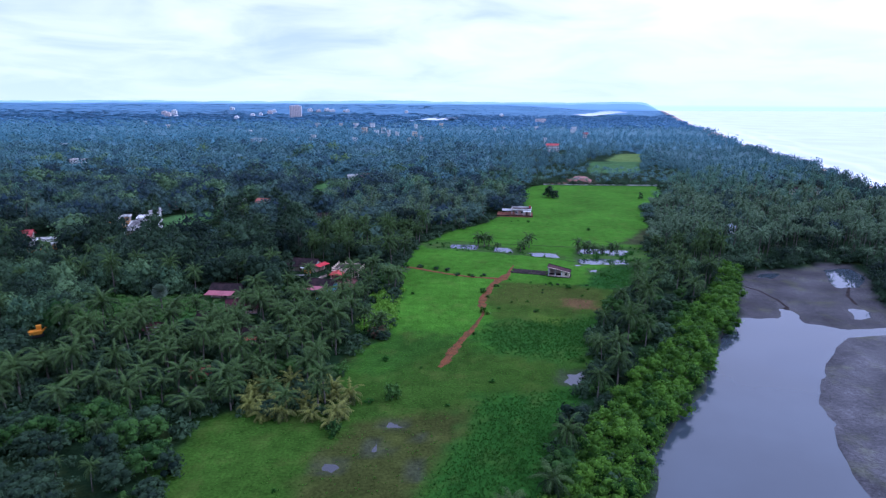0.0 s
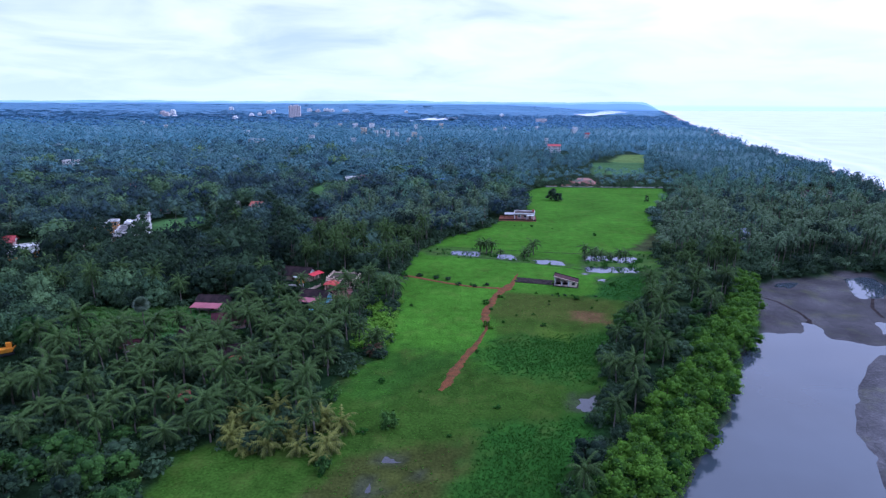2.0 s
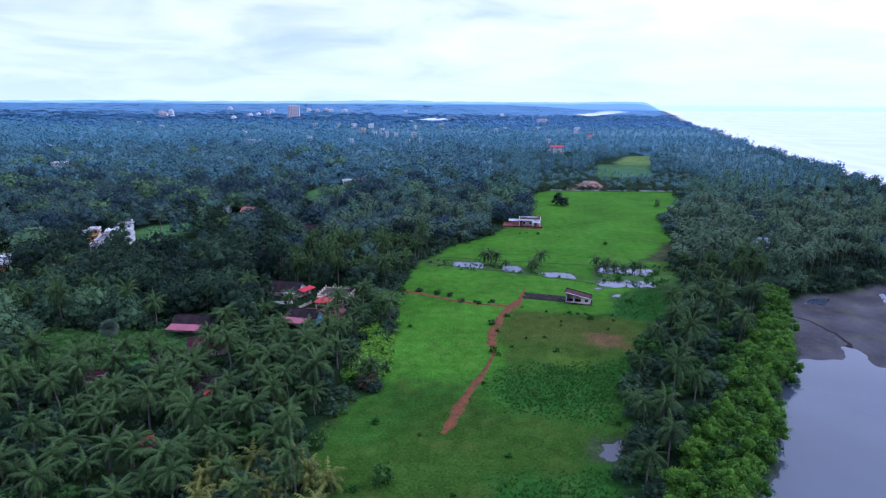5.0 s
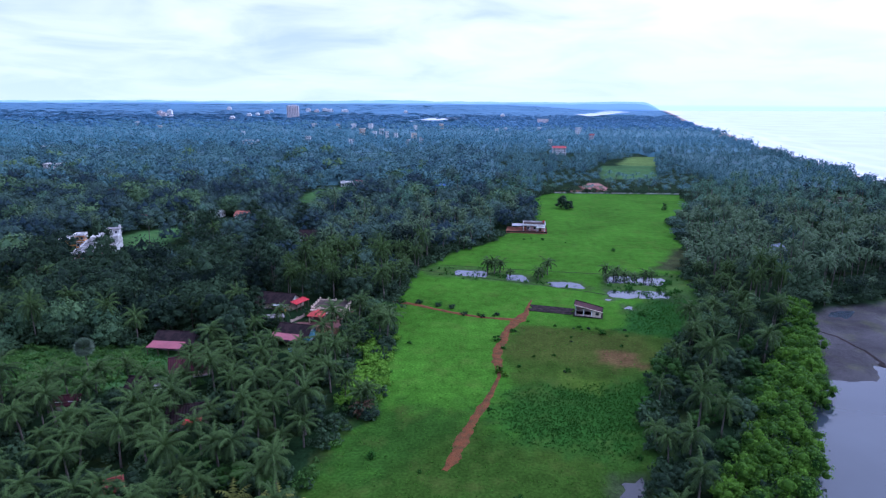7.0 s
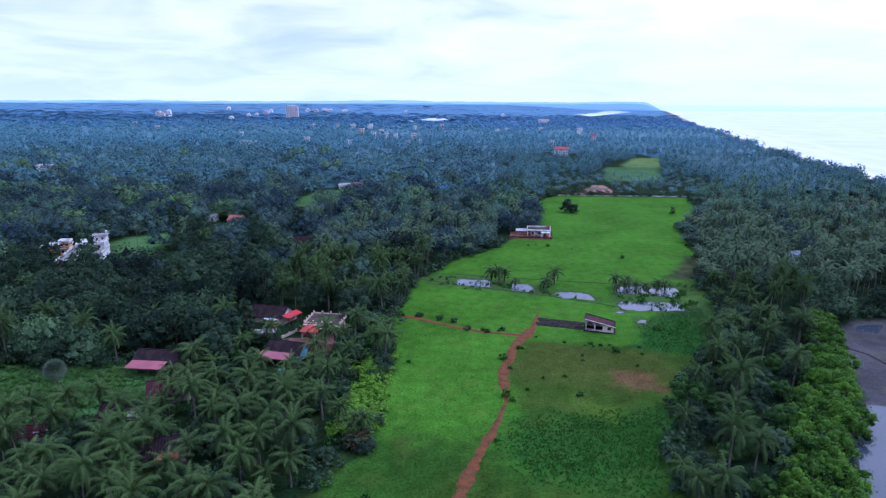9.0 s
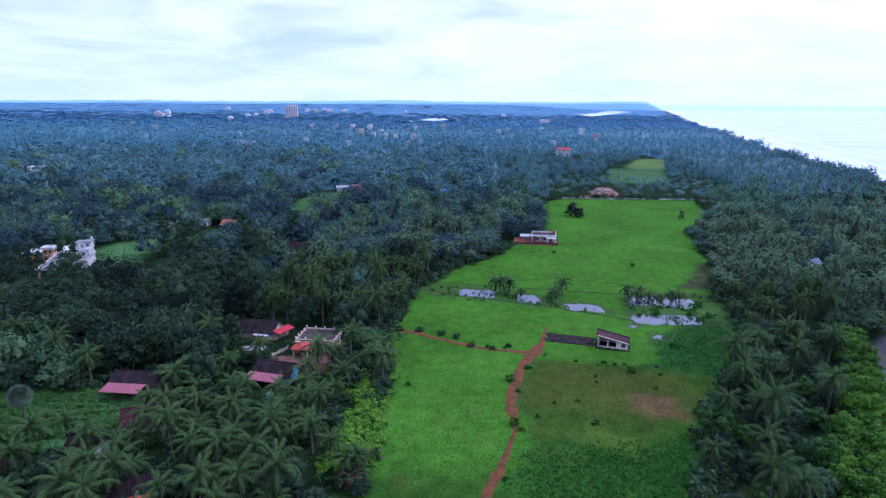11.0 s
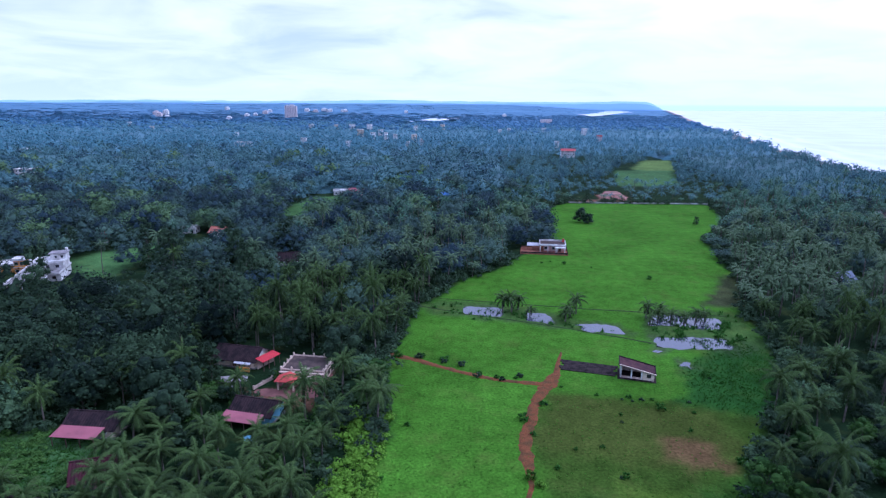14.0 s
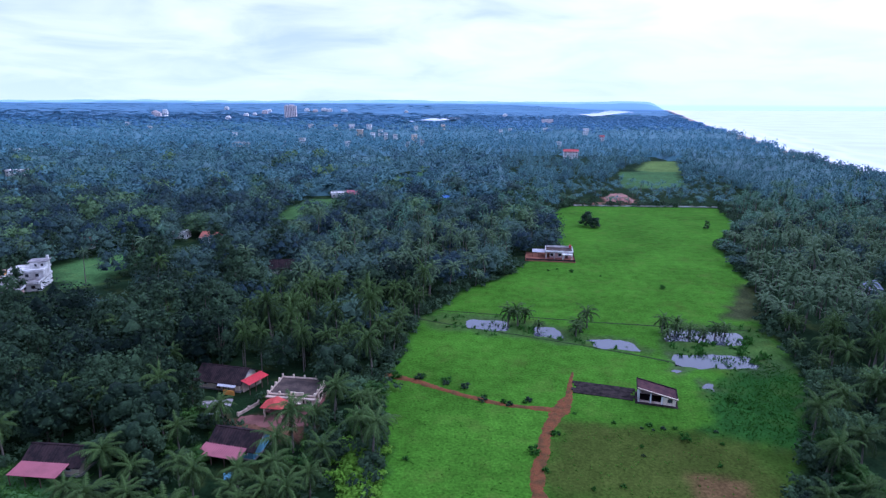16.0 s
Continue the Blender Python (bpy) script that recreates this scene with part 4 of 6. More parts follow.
                if wide < 0.3 and not (x > -70 and y < 300):
                    row = (x, y, rng.uniform(1.3, 1.9), rng.uniform(0.62, 0.85), rng.uniform(-0.4, 0.55))
                else:
                    row = (x, y, 0.85 * size, 0.8 * row[3], row[4])
            if f < 11 and y > 246 and kind in ("palm", "broad"):
                row = (x, y, row[2], row[3] * ((0.4 + 0.05 * f) if x > 60 else (0.7 + 0.025 * f)), row[4])
            if 505 < y < 602 and 85 < x < 215:
                if q < 0.45:
                    continue
                kind, row = "palm", (x, y, size, rng.uniform(0.4, 0.58), row[4])
            if kind == "palm" and y > 236:
                row = (x, y, min(row[2], 0.78 + 0.3 * rng.uniform()), row[3] * rng.uniform(0.85, 1.25), row[4])
            found[kind].append(row)
    # the mangroves stand closer than the other trees
    x, y = [a.ravel() for a in np.meshgrid(np.arange(10, 125, 4.6), np.arange(60, 250, 4.6))]
    x, y = x + rng.uniform(-1.8, 1.8, len(x)), y + rng.uniform(-1.8, 1.8, len(y))
    b = -depth(CREEK, x, y)
    ok = (b > -0.6) & (b < np.interp(y, (90, 150, 200, 245), (14, 13, 9, 6))) & (depth(FIELD, x, y) < -2) & (x < 122)
    found["mangrove"] += [(p, q, rng.uniform(0.6, 1.0), rng.uniform(0.7, 1.0), rng.uniform(0, 0.5)) for p, q in zip(x[ok], y[ok])]
    found = {k: np.array(v) for k, v in found.items()}
    # under a wide crown no smaller tree stands
    wide = np.concatenate([found[k][found[k][:, 2] > 1.25] for k in ("broad", "bright")])
    for k in ("broad", "bright", "palm"):
        rows = found[k]
        keep = np.ones(len(rows), bool)
        for x, y, size, *_ in wide[wide[:, 1] < 900]:
            keep &= (rows[:, 2] >= size) | (np.abs(rows[:, 1] - y) > 5 * size) | (np.hypot(rows[:, 0] - x, rows[:, 1] - y) > (4.6 if k != "palm" else 3.4) * size)
        found[k] = rows[keep]
    return found


def nearest(rows, n):
    d = np.hypot(rows[:, 0] * 1.1, rows[:, 1] - 60)
    order = np.argsort(d + 1e4 * (rows[:, 1] < 70))
    return rows[order[:n]], rows[order[n:]]


def far_sizes(rows):
    """Far rows stand for clumps: wider, and flattened so their dark sides don't face the view."""
    k = np.interp(rows[:, 1], (620, 1100, 1101, 2000, 2001, 3000, 3001, 4750), (1.0, 1.15, 1.6, 1.9, 2.7, 3.2, 4.4, 5.0))
    low = np.interp(rows[:, 1], (1100, 1700, 2100, 2600, 3400), (1.0, 0.85, 0.66, 0.4, 0.2))
    return np.c_[rows[:, :2], rows[:, 2] * k, rows[:, 3] * low / k ** 0.95, rows[:, 4]]


def split(rows, *edges):
    """Parts by distance, with soft borders."""
    out, low, at = [], -1, rows[:, 1] * rng.uniform(0.9, 1.12, len(rows))
    for e in (*edges, 1e9):
        out.append(rows[(at >= low) & (at < e)])
        low = e
    return out


WOOD_TREES = trees()
near_palm, rest = nearest(WOOD_TREES["palm"], 300)
near_palm[:, 3] *= 1.46
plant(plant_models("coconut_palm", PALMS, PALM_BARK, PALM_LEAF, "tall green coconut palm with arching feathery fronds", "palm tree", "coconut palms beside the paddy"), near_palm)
rest[:, 4] += np.where(rest[:, 0] > 60, 0.3, 0.0)
a, b, c, d, e = split(rest, 290, 520, 880, 1500)
east = a[:, 0] > 60
edge, b = split(np.concatenate([b, a[east]]), 400)
a = a[~east]
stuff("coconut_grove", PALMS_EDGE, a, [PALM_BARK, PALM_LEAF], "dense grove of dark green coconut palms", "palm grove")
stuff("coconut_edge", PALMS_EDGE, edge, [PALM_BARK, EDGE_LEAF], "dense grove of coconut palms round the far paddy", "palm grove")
stuff("coconut_belt", PALMS_MID, b, [PALM_BARK, HAZED_BELT_LEAF], "dense belt of coconut palms behind the shore", "palm grove")
stuff("coconut_woods", PALMS_BELT, c, [BARK, HAZED_WOODS_LEAF], "wide coconut woods behind the shore", "palm grove")
stuff("far_coconut_woods", PALMS_BELT, far_sizes(d), [BARK, HAZED_FAR_LEAF], "far coconut woods, haze painted into the leaf colour", "woods")
stuff("distant_coconut_woods", DISTANT_CANOPY, far_sizes(e), [BARK, HAZED_DISTANT_LEAF], "distant shore woods, blue haze painted into the leaf colour", "woods")
near_broad, rest = nearest(WOOD_TREES["broad"], 150)
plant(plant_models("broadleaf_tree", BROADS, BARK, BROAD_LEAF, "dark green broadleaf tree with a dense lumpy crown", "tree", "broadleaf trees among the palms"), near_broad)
a, c, d, e = split(rest, 520, 880, 1900)
near, a = split(a, 300)
big_near, near = near[near[:, 2] > 1.25], near[near[:, 2] <= 1.25]
big, a = a[a[:, 2] > 1.25], a[a[:, 2] <= 1.25]
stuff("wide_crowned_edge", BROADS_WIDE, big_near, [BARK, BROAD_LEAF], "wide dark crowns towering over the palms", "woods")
stuff("wide_crowned_wood", BROADS_WIDE, big, [BARK, HAZED_WOOD_LEAF], "wide rounded crowns standing in the mixed wood", "woods")
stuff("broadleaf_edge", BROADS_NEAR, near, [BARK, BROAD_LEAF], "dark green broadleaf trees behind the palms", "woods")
stuff("broadleaf_wood", BROADS_MID, a, [BARK, HAZED_WOOD_LEAF], "dark green mixed broadleaf wood", "woods")
stuff("broadleaf_woods", BROADS_BELT, c, [BARK, HAZED_WOODS_LEAF], "wide dark broadleaf woods", "woods")
stuff("far_broadleaf_woods", BROADS_FAR, far_sizes(d), [BARK, HAZED_FAR_LEAF], "far broadleaf woods, haze painted into the leaf colour", "woods")
stuff("distant_woods", DISTANT_CANOPY, far_sizes(e), [BARK, HAZED_DISTANT_LEAF], "woods reaching to the horizon, blue haze painted into the leaves", "woods")
near_bright, rest = nearest(WOOD_TREES["bright"], 60)
plant(plant_models("light_green_tree", BROADS, BARK, BRIGHT_LEAF, "light green broadleaf tree with fresh leaves", "tree", "light green trees among the palms"), near_bright)
stuff("light_green_wood", BROADS_NEAR, rest[rest[:, 1] < 430], [BARK, HAZED_PALE_LEAF], "patches of light green trees in the wood", "woods")
stuff("light_green_woods", BROADS_BELT, rest[(rest[:, 1] >= 430) & (rest[:, 1] < 800)], [BARK, HAZED_PALE_LEAF], "light green trees in the wide woods", "woods")
plant(plant_models("feathery_tree", FEATHERY, BARK, BROAD_LEAF, "tall dark feathery tree with a narrow crown", "tree", "feathery trees behind the houses"), WOOD_TREES["feather"][:90])
near_mangrove, rest = nearest(WOOD_TREES["mangrove"], 220)
plant(plant_models("mangrove_tree", MANGROVES, BARK, MANGROVE_LEAF, "bright green rounded mangrove tree on the creek bank", "mangrove", "mangroves along the creek"), near_mangrove)
stuff("mangrove_belt", MANGROVES, rest, [BARK, MANGROVE_LEAF], "bright green mangrove thicket along the creek bank", "mangrove")


def lower_storey(name, y0, y1, step, mat, label):
    """A foliage sheet added under the far crowns to fill the dark gaps between them."""
    xs, ys = np.arange(-0.82 * y1 - 60, 1750, step), np.arange(y0, y1 + 1, step)
    x, y = np.meshgrid(xs, ys)
    x, y = x + rng.uniform(-0.3, 0.3, x.shape) * step, y + rng.uniform(-0.3, 0.3, y.shape) * step
    ok = (x < coast(y) - 6) & ((x < 50) | (x > 265) | (y > 900))
    for c in [FIELD, BACK_FIELD, *CLEARINGS]:
        ok &= depth(c, x, y) < -16
    for fx, fy, r in FREE:
        ok &= np.hypot(x - fx, y - fy) > r + 2
    for fx, fy, wide, deep in FRONTS:
        ok &= ~before(fx, fy + 14, wide + 5, deep + 14, x, y)
    high = np.interp(y, (520, 640, 1100, 1900, 2300), (4.0, 6.3, 6.6, 5.4, 2.6)) * (1 + 0.16 * ripple(x, y, 40, 3) + rng.uniform(-0.14, 0.14, x.shape) * np.interp(y, (1500, 2200), (1.0, 0.25)))
    z = land(x, y) + np.where(ok, high, -0.5)
    n, m = x.shape
    k = (np.arange(n - 1)[:, None] * m + np.arange(m - 1)).ravel()
    quads = np.c_[k, k + 1, k + m + 1, k + m]
    quads = quads[ok.ravel()[quads].any(1) & (np.abs(x.ravel()[k]) < 0.8 * y.ravel()[k] + 60)]
    me = np_mesh(name, np.c_[x.ravel(), y.ravel(), z.ravel()], quads, [mat], smooth_faces=True, tint=(0.3 + 0.3 * ripple(x, y, 55, 6) + (y > 1700) * (0.35 * ripple(x, y, 160, 2) + 0.35 * ripple(x * 0.2, y, 90, 8))).ravel())
    tagged(new(name, me), label, "woods", kind="stuff")


lower_storey("lower_wood", 520, 800, 6, HAZED_WOODS_LEAF, "foliage sheet added to fill the gaps in the wide woods")
lower_storey("lower_far_wood", 806, 1700, 12, HAZED_FAR_LEAF, "foliage sheet added to fill the gaps in the far woods")
lower_storey("lower_distant_wood", 1712, 4700, 36, HAZED_DISTANT_LEAF, "foliage sheet added to fill the gaps in the distant woods")


def undergrowth():
    """Low thickets at the feet of the trees, where the woods meet field, creek and yards."""
    x, y = rng.uniform(-150, 200, 16000), rng.uniform(75, 560, 16000)
    f, c = -depth(FIELD, x, y), -depth(CREEK, x, y)
    ok = (f > -0.6) & (c > 0.4) & ((f < 6) | (c < 7) | (rng.uniform(0, 1, len(x)) < np.where((x < 0) & (y < 240), 0.6, 0.04))) & (np.abs(x) < 0.77 * y + 45)
    for p in CLEARINGS:
        ok &= depth(p, x, y) < 0
    for fx, fy, r in FREE:
        ok &= np.hypot(x - fx, y - fy) > r * 0.85
    x, y = x[ok], y[ok]
    return np.c_[x, y, rng.uniform(0.5, 1.25, len(x)), rng.uniform(0.6, 1.2, len(x)), rng.uniform(0, 0.5, len(x))]


low_growth = undergrowth()
fresh = (low_growth[:, 0] > -78) & (low_growth[:, 0] < -18) & (low_growth[:, 1] < 240) & (rng.uniform(0, 1, len(low_growth)) < 0.45)
stuff("light_undergrowth", THICKETS, low_growth[fresh] * (1, 1, 0.7, 1, 1), [BARK, BRIGHT_LEAF], "light green undergrowth between the palms", "undergrowth")
low_growth = low_growth[~fresh]
edge = [(-22 + rng.uniform(-5.5, 4.5), y, rng.uniform(0.45, 0.95), rng.uniform(0.5, 0.8), rng.uniform(0.4, 0.9)) for y in np.arange(172, 214, 0.3)]
stuff("creeper_bank", THICKETS, [e for e in edge if depth(FIELD, np.array([e[0]]), np.array([e[1]]))[0] < 2.5], [BARK, MANGROVE_LEAF], "bright green creepers along the grove edge", "undergrowth")
yard = [(rng.uniform(-128, -70), rng.uniform(172, 206), rng.uniform(0.3, 0.75), rng.uniform(0.4, 0.7), rng.uniform(0.1, 0.6)) for _ in range(520)]
stuff("scrub", THICKETS, [e for e in yard if depth(CLEARINGS[0], np.array([e[0]]), np.array([e[1]]))[0] > 0 and math.hypot(e[0] + 82, e[1] - 203) > 8], [BARK, BRIGHT_LEAF], "low light green scrub in the open yard", "undergrowth")
stuff("undergrowth", THICKETS, low_growth, [BARK, BROAD_LEAF], "dark green undergrowth at the feet of the trees", "undergrowth")

# palms that stand alone in the paddy, and the yellowing young palms at the field's edge
lone = [(15, 285, 0.95, 0.62, 0), (18, 283.5, 1.05, 0.62, 0), (20.5, 286, 0.9, 0.55, 0), (24, 281, 0.7, 0.3, 0), (40, 282, 1.0, 0.66, 0), (35, 275, 0.85, 0.28, 0), (37.5, 279, 0.9, 0.32, 0),
        (66, 276, 0.9, 0.45, 0), (70, 275, 0.8, 0.42, 0), (74, 274, 0.75, 0.35, 0), (78, 275, 0.85, 0.5, 0), (63, 279, 0.9, 0.5, 0), (69, 283, 0.7, 0.35, 0), (82, 277, 0.8, 0.45, 0), (62, 272, 0.7, 0.4, 0)]
plant(plant_models("lone_palm", SHORT_PALMS, PALM_BARK, PALM_LEAF, "short bushy coconut palm standing on a pond bank", "palm tree", "palms on the pond banks"), [(x, y, size * 1.28, 0.5 + 0.6 * tall, 0) for x, y, size, tall, _ in lone])
spots = [(-48 + 24 * k / 27 + rng.uniform(-2, 2), 127 + 6 * math.sin(k * 2.3) + rng.uniform(-2, 2), rng.uniform(0.75, 1.1), rng.uniform(0.75, 1.05), 0) for k in range(28)]
plant(plant_models("young_palm", YOUNG, PALM_BARK, PALM_YELLOW, "young yellow-green palm with low spreading fronds", "palm tree", "young palms at the field edge"), spots + [(-25.5, 117, 0.8, 0.7, 0)])

plant(plant_models("slender_palm", [palm(np.random.default_rng(83), 12.5, 3.6, 22, 10, 6, 0.16)], PALM_BARK, EDGE_LEAF, "single tall slender palm standing in the open clearing", "palm tree", ""), [(-149.3, 326.4, 1.0, 1.0, 0)])
plant(plant_models("dry_palm", [palm(np.random.default_rng(81), 2.0, 3.6, 24, 10, 6, 0.2, 1.2)], PALM_BARK, DRY_LEAF, "low palm with withered brown fronds at the grove edge", "palm tree", ""), [(-21.7, 168.2, 1.0, 0.9, 0)])
plant(plant_models("yellow_bush", BUSHES[1:3], BARK, MANGROVE_LEAF, "yellow-green bush in the path", "shrub", "yellow-green bushes"), [(12.4, 190.5, 0.9, 1.2, 0), (13.6, 188, 0.7, 1.0, 0)])

# shrubs along the paths and in the grass
spots = [(-19, 246), (-12, 246), (-5, 243), (4, 235), (10, 232), (15, 234), (19, 219), (26, 228), (34, 225), (40, 224), (45, 222), (48, 218), (54, 216), (65, 235), (17, 194), (31, 191),
         (38, 347), (59, 339), (79, 324), (143, 436), (146, 440), (47, 345), (42, 349), (31, 158), (22, 162), (37, 152), (9, 170), (-17, 128), (-25, 113), (-31, 95), (16, 206), (13, 212), (28, 202),
         (36, 214), (50, 209), (22, 200), (57, 196), (0, 126), (12, 139), (66, 232), (72, 238), (70, 228), (-16, 150), (-8, 146), (-18, 190), (-16, 206), (-14, 209), (-19, 214)]
plant(plant_models("shrub", BUSHES, BARK, WEED_LEAF, "small dark green shrub in the grass", "shrub", "shrubs in the paddy"), [(x + rng.uniform(-1.5, 1.5), y + rng.uniform(-1, 1), 0.35 + 0.7 * rng.uniform() ** 2, rng.uniform(0.6, 1.0), 0) for x, y in spots])
plant(plant_models("bund_shrub", BUSHES, BARK, BROAD_LEAF, "dark rounded shrub beside the bund path", "shrub", "shrubs along the bund"), [(x, y, (0.7 if x < 17 else 0.4) * rng.uniform(0.7, 1.25), rng.uniform(0.7, 1.0), 0) for x, y in [(-12.3, 245.1), (-5.0, 242.5), (-0.1, 240.5), (3.9, 233.4), (10.2, 231.6), (15.1, 234.1), (-18.4, 254.2), (19.9, 219.2), (38.9, 222.1), (41.2, 221.3), (43.4, 221.8), (35.9, 211.4), (30.1, 190.9), (65.1, 233.6), (54.7, 220.7)]])
plant(plant_models("round_shrub", BUSHES[:2], BARK, BRIGHT_LEAF, "round light green shrub on the wet grass", "shrub", "round shrubs"), [(-24, 113.5, 1.3, 1.2, 0), (-13, 130, 1.6, 1.3, 0)])
ROUND = [lumpy(np.random.default_rng(60 + k), 9.0, 8.5, 15, 3, 7, 60, 0.32, 0.14, fat=1.15) for k in range(2)]
plant(plant_models("field_tree", ROUND, BARK, BROAD_LEAF, "round dark tree standing in the far paddy", "tree", "field trees in the far paddy"), [(75.4, 441, 0.95, 0.95, 0), (79.5, 437, 0.75, 0.85, 0)])
plant(plant_models("edge_bush", ROUND[:1], BARK, BROAD_LEAF, "dense dark round bush at the edge of the grove", "shrub", ""), [(-19.3, 206.4, 0.55, 0.7, 0)])
plant(plant_models("cone_shrub", [lumpy(np.random.default_rng(70), 4.6, 3.4, 10, 2, 5, 30, 0.26, 0.1, fat=0.9)], BARK, BROAD_LEAF, "dark pointed shrub standing alone in the paddy", "shrub", ""), [(142.4, 434.4, 1.0, 1.1, 0)])


def scatter(area, n, size0, size1, tints=(0, 0.6), avoid=()):
    px, py = [q[0] for q in area], [q[1] for q in area]
    x, y = rng.uniform(min(px), max(px), n), rng.uniform(min(py), max(py), n)
    ok = depth(area, *warp(x, y)) > rng.uniform(-1, 7, n)
    for p in avoid:
        ok &= depth(p, x, y) < 0.5
    x, y = x[ok], y[ok]
    return np.c_[x, y, rng.uniform(size0, size1, len(x)), rng.uniform(0.7, 1.3, len(x)), rng.uniform(*tints, len(x))]


weeds = np.concatenate([scatter(COVERS[k][0], int(n * 3.0), 0.3, 0.62, avoid=PONDS) for k, n in ((len(CLEARINGS) + 8, 3800), (len(CLEARINGS) + 10, 2600), (len(CLEARINGS) + 14, 1800), (3, 2500))] )
stuff("weed_patch", WEEDS, weeds, [BARK, WEED_LEAF], "rank dark green weeds in the wet fields", "weeds")
tufts = scatter([(-54, 85), (-54, 120), (-18, 250), (60, 250), (60, 200), (30, 110), (14, 85)], 5000, 0.35, 0.7, (0.2, 0.6), avoid=[*PONDS, CREEK])
tufts = tufts[depth(FIELD, tufts[:, 0], tufts[:, 1]) > 1]
stuff("grass", GRASSES, tufts, [BARK, GRASS_LEAF], "uneven tufts of green paddy grass", "grass")
reeds = np.concatenate([scatter(d, 900, 0.9, 2.0) for d in DITCHES])
reeds = reeds[ripple(reeds[:, 0], reeds[:, 1], 4, 1) > -0.05]
stuff("reeds", WEEDS, reeds, [BARK, WEED_LEAF], "patches of reeds in the ponds and ditches", "reeds")


# ---- building kit ----
def part(name, bm, mat, parent, label=""):
    me = bpy.data.meshes.new(name)
    bm.normal_update()
    bm.to_mesh(me)
    bm.free()
    me.materials.append(mat)
    ob = new(name, me)
    ob.parent = parent
    return tagged(ob, label)


def box(bm, x, y, z, sx, sy, sz, rz=0, rx=0, ry=0):
    """A block with its middle at x, y and its foot at z."""
    m = pose(x, y, z + sz / 2, rx, ry, rz) @ Matrix.Diagonal((sx, sy, sz, 1))
    bmesh.ops.create_cube(bm, size=1, matrix=m)
    return bm


def block(name, mat, parent, *args, label="", **more):
    return part(name, box(bmesh.new(), *args, **more), mat, parent, label)


def prism(bm, corners, thick):
    """A slab from four upper corners, thick straight down."""
    top = [bm.verts.new(c) for c in corners]
    low = [bm.verts.new((c[0], c[1], c[2] - thick)) for c in corners]
    bm.faces.new(top)
    bm.faces.new(low[::-1])
    n = len(corners)
    for i in range(n):
        bm.faces.new((top[i], low[i], low[(i + 1) % n], top[(i + 1) % n]))
    return bm


def ribbed(bm, corners, thick, ribs, height):
    """A ribbed roof slope, one folded sheet from its ridge (corners 0, 1) to its eaves (3, 2)."""
    a, b, c, d = [Vector(q) for q in corners]
    rows, up = [], Vector((0, 0, 1))
    for i in range(4 * ribs + 1):
        k, lift = i / (4 * ribs), height if i % 4 in (1, 2) else 0.0
        p, q = a.lerp(b, k), d.lerp(c, k)
        rows.append([bm.verts.new(s) for s in (p + up * lift, q + up * lift, q - up * thick, p - up * thick)])
    for r, s in zip(rows, rows[1:]):
        for m in range(4):
            bm.faces.new((r[m], r[(m + 1) % 4], s[(m + 1) % 4], s[m]))
    bm.faces.new(rows[0][::-1])
    bm.faces.new(rows[-1])
    bmesh.ops.recalc_face_normals(bm, faces=bm.faces)
    return bm


def thing(name, x, y, rz, label, category, group="", z=None):
    ob = tagged(new(name), label, category, group)
    if z is None:
        z = float(land(np.array([x]), np.array([y]))[0])
    ob.matrix_basis = pose(x, y, z, 0, 0, rz)
    return ob


def window(parent, x, y, z, w, h, face=0, frame_mat=None):
    """A framed pane set in a wall; face 0 looks to -y, 1 to +x, 2 to +y, 3 to -x."""
    bm, bp, t = bmesh.new(), bmesh.new(), 0.1
    turn = pose(x, y, z, 0, 0, 90 * face)
    rim = [[bm.verts.new(turn @ Vector((sx * (w / 2 + o), d, h / 2 + sz * (h / 2 + o)))) for sx, sz in ((-1, -1), (1, -1), (1, 1), (-1, 1))] for o, d in ((t, 0.02), (t, -0.1), (-t * 0.3, -0.1), (-t * 0.3, 0.02))]
    for m in range(4):
        for k in range(4):
            bm.faces.new((rim[m][k], rim[m][(k + 1) % 4], rim[(m + 1) % 4][(k + 1) % 4], rim[(m + 1) % 4][k]))
    bmesh.ops.recalc_face_normals(bm, faces=bm.faces)
    bmesh.ops.create_cube(bp, size=1, matrix=turn @ pose(0, -0.015, h / 2) @ Matrix.Diagonal((w, 0.05, h, 1)))
    f = part("window", bm, frame_mat or WALL_WHITE, parent)
    part("pane", bp, GLASS_DARK, f)
    return f


def door(parent, x, y, w, h, face=0, mat=None, z=0.0):
    turn = pose(x, y, z, 0, 0, 90 * face)
    bm = bmesh.new()
    bmesh.ops.create_cube(bm, size=1, matrix=turn @ pose(0, -0.03, h / 2) @ Matrix.Diagonal((w, 0.08, h, 1)))
    for k in (-1, 1):
        bmesh.ops.create_cube(bm, size=1, matrix=turn @ pose(k * w / 2, -0.05, h / 2) @ Matrix.Diagonal((0.1, 0.14, h, 1)))
    return part("door", bm, mat or WOOD, parent)


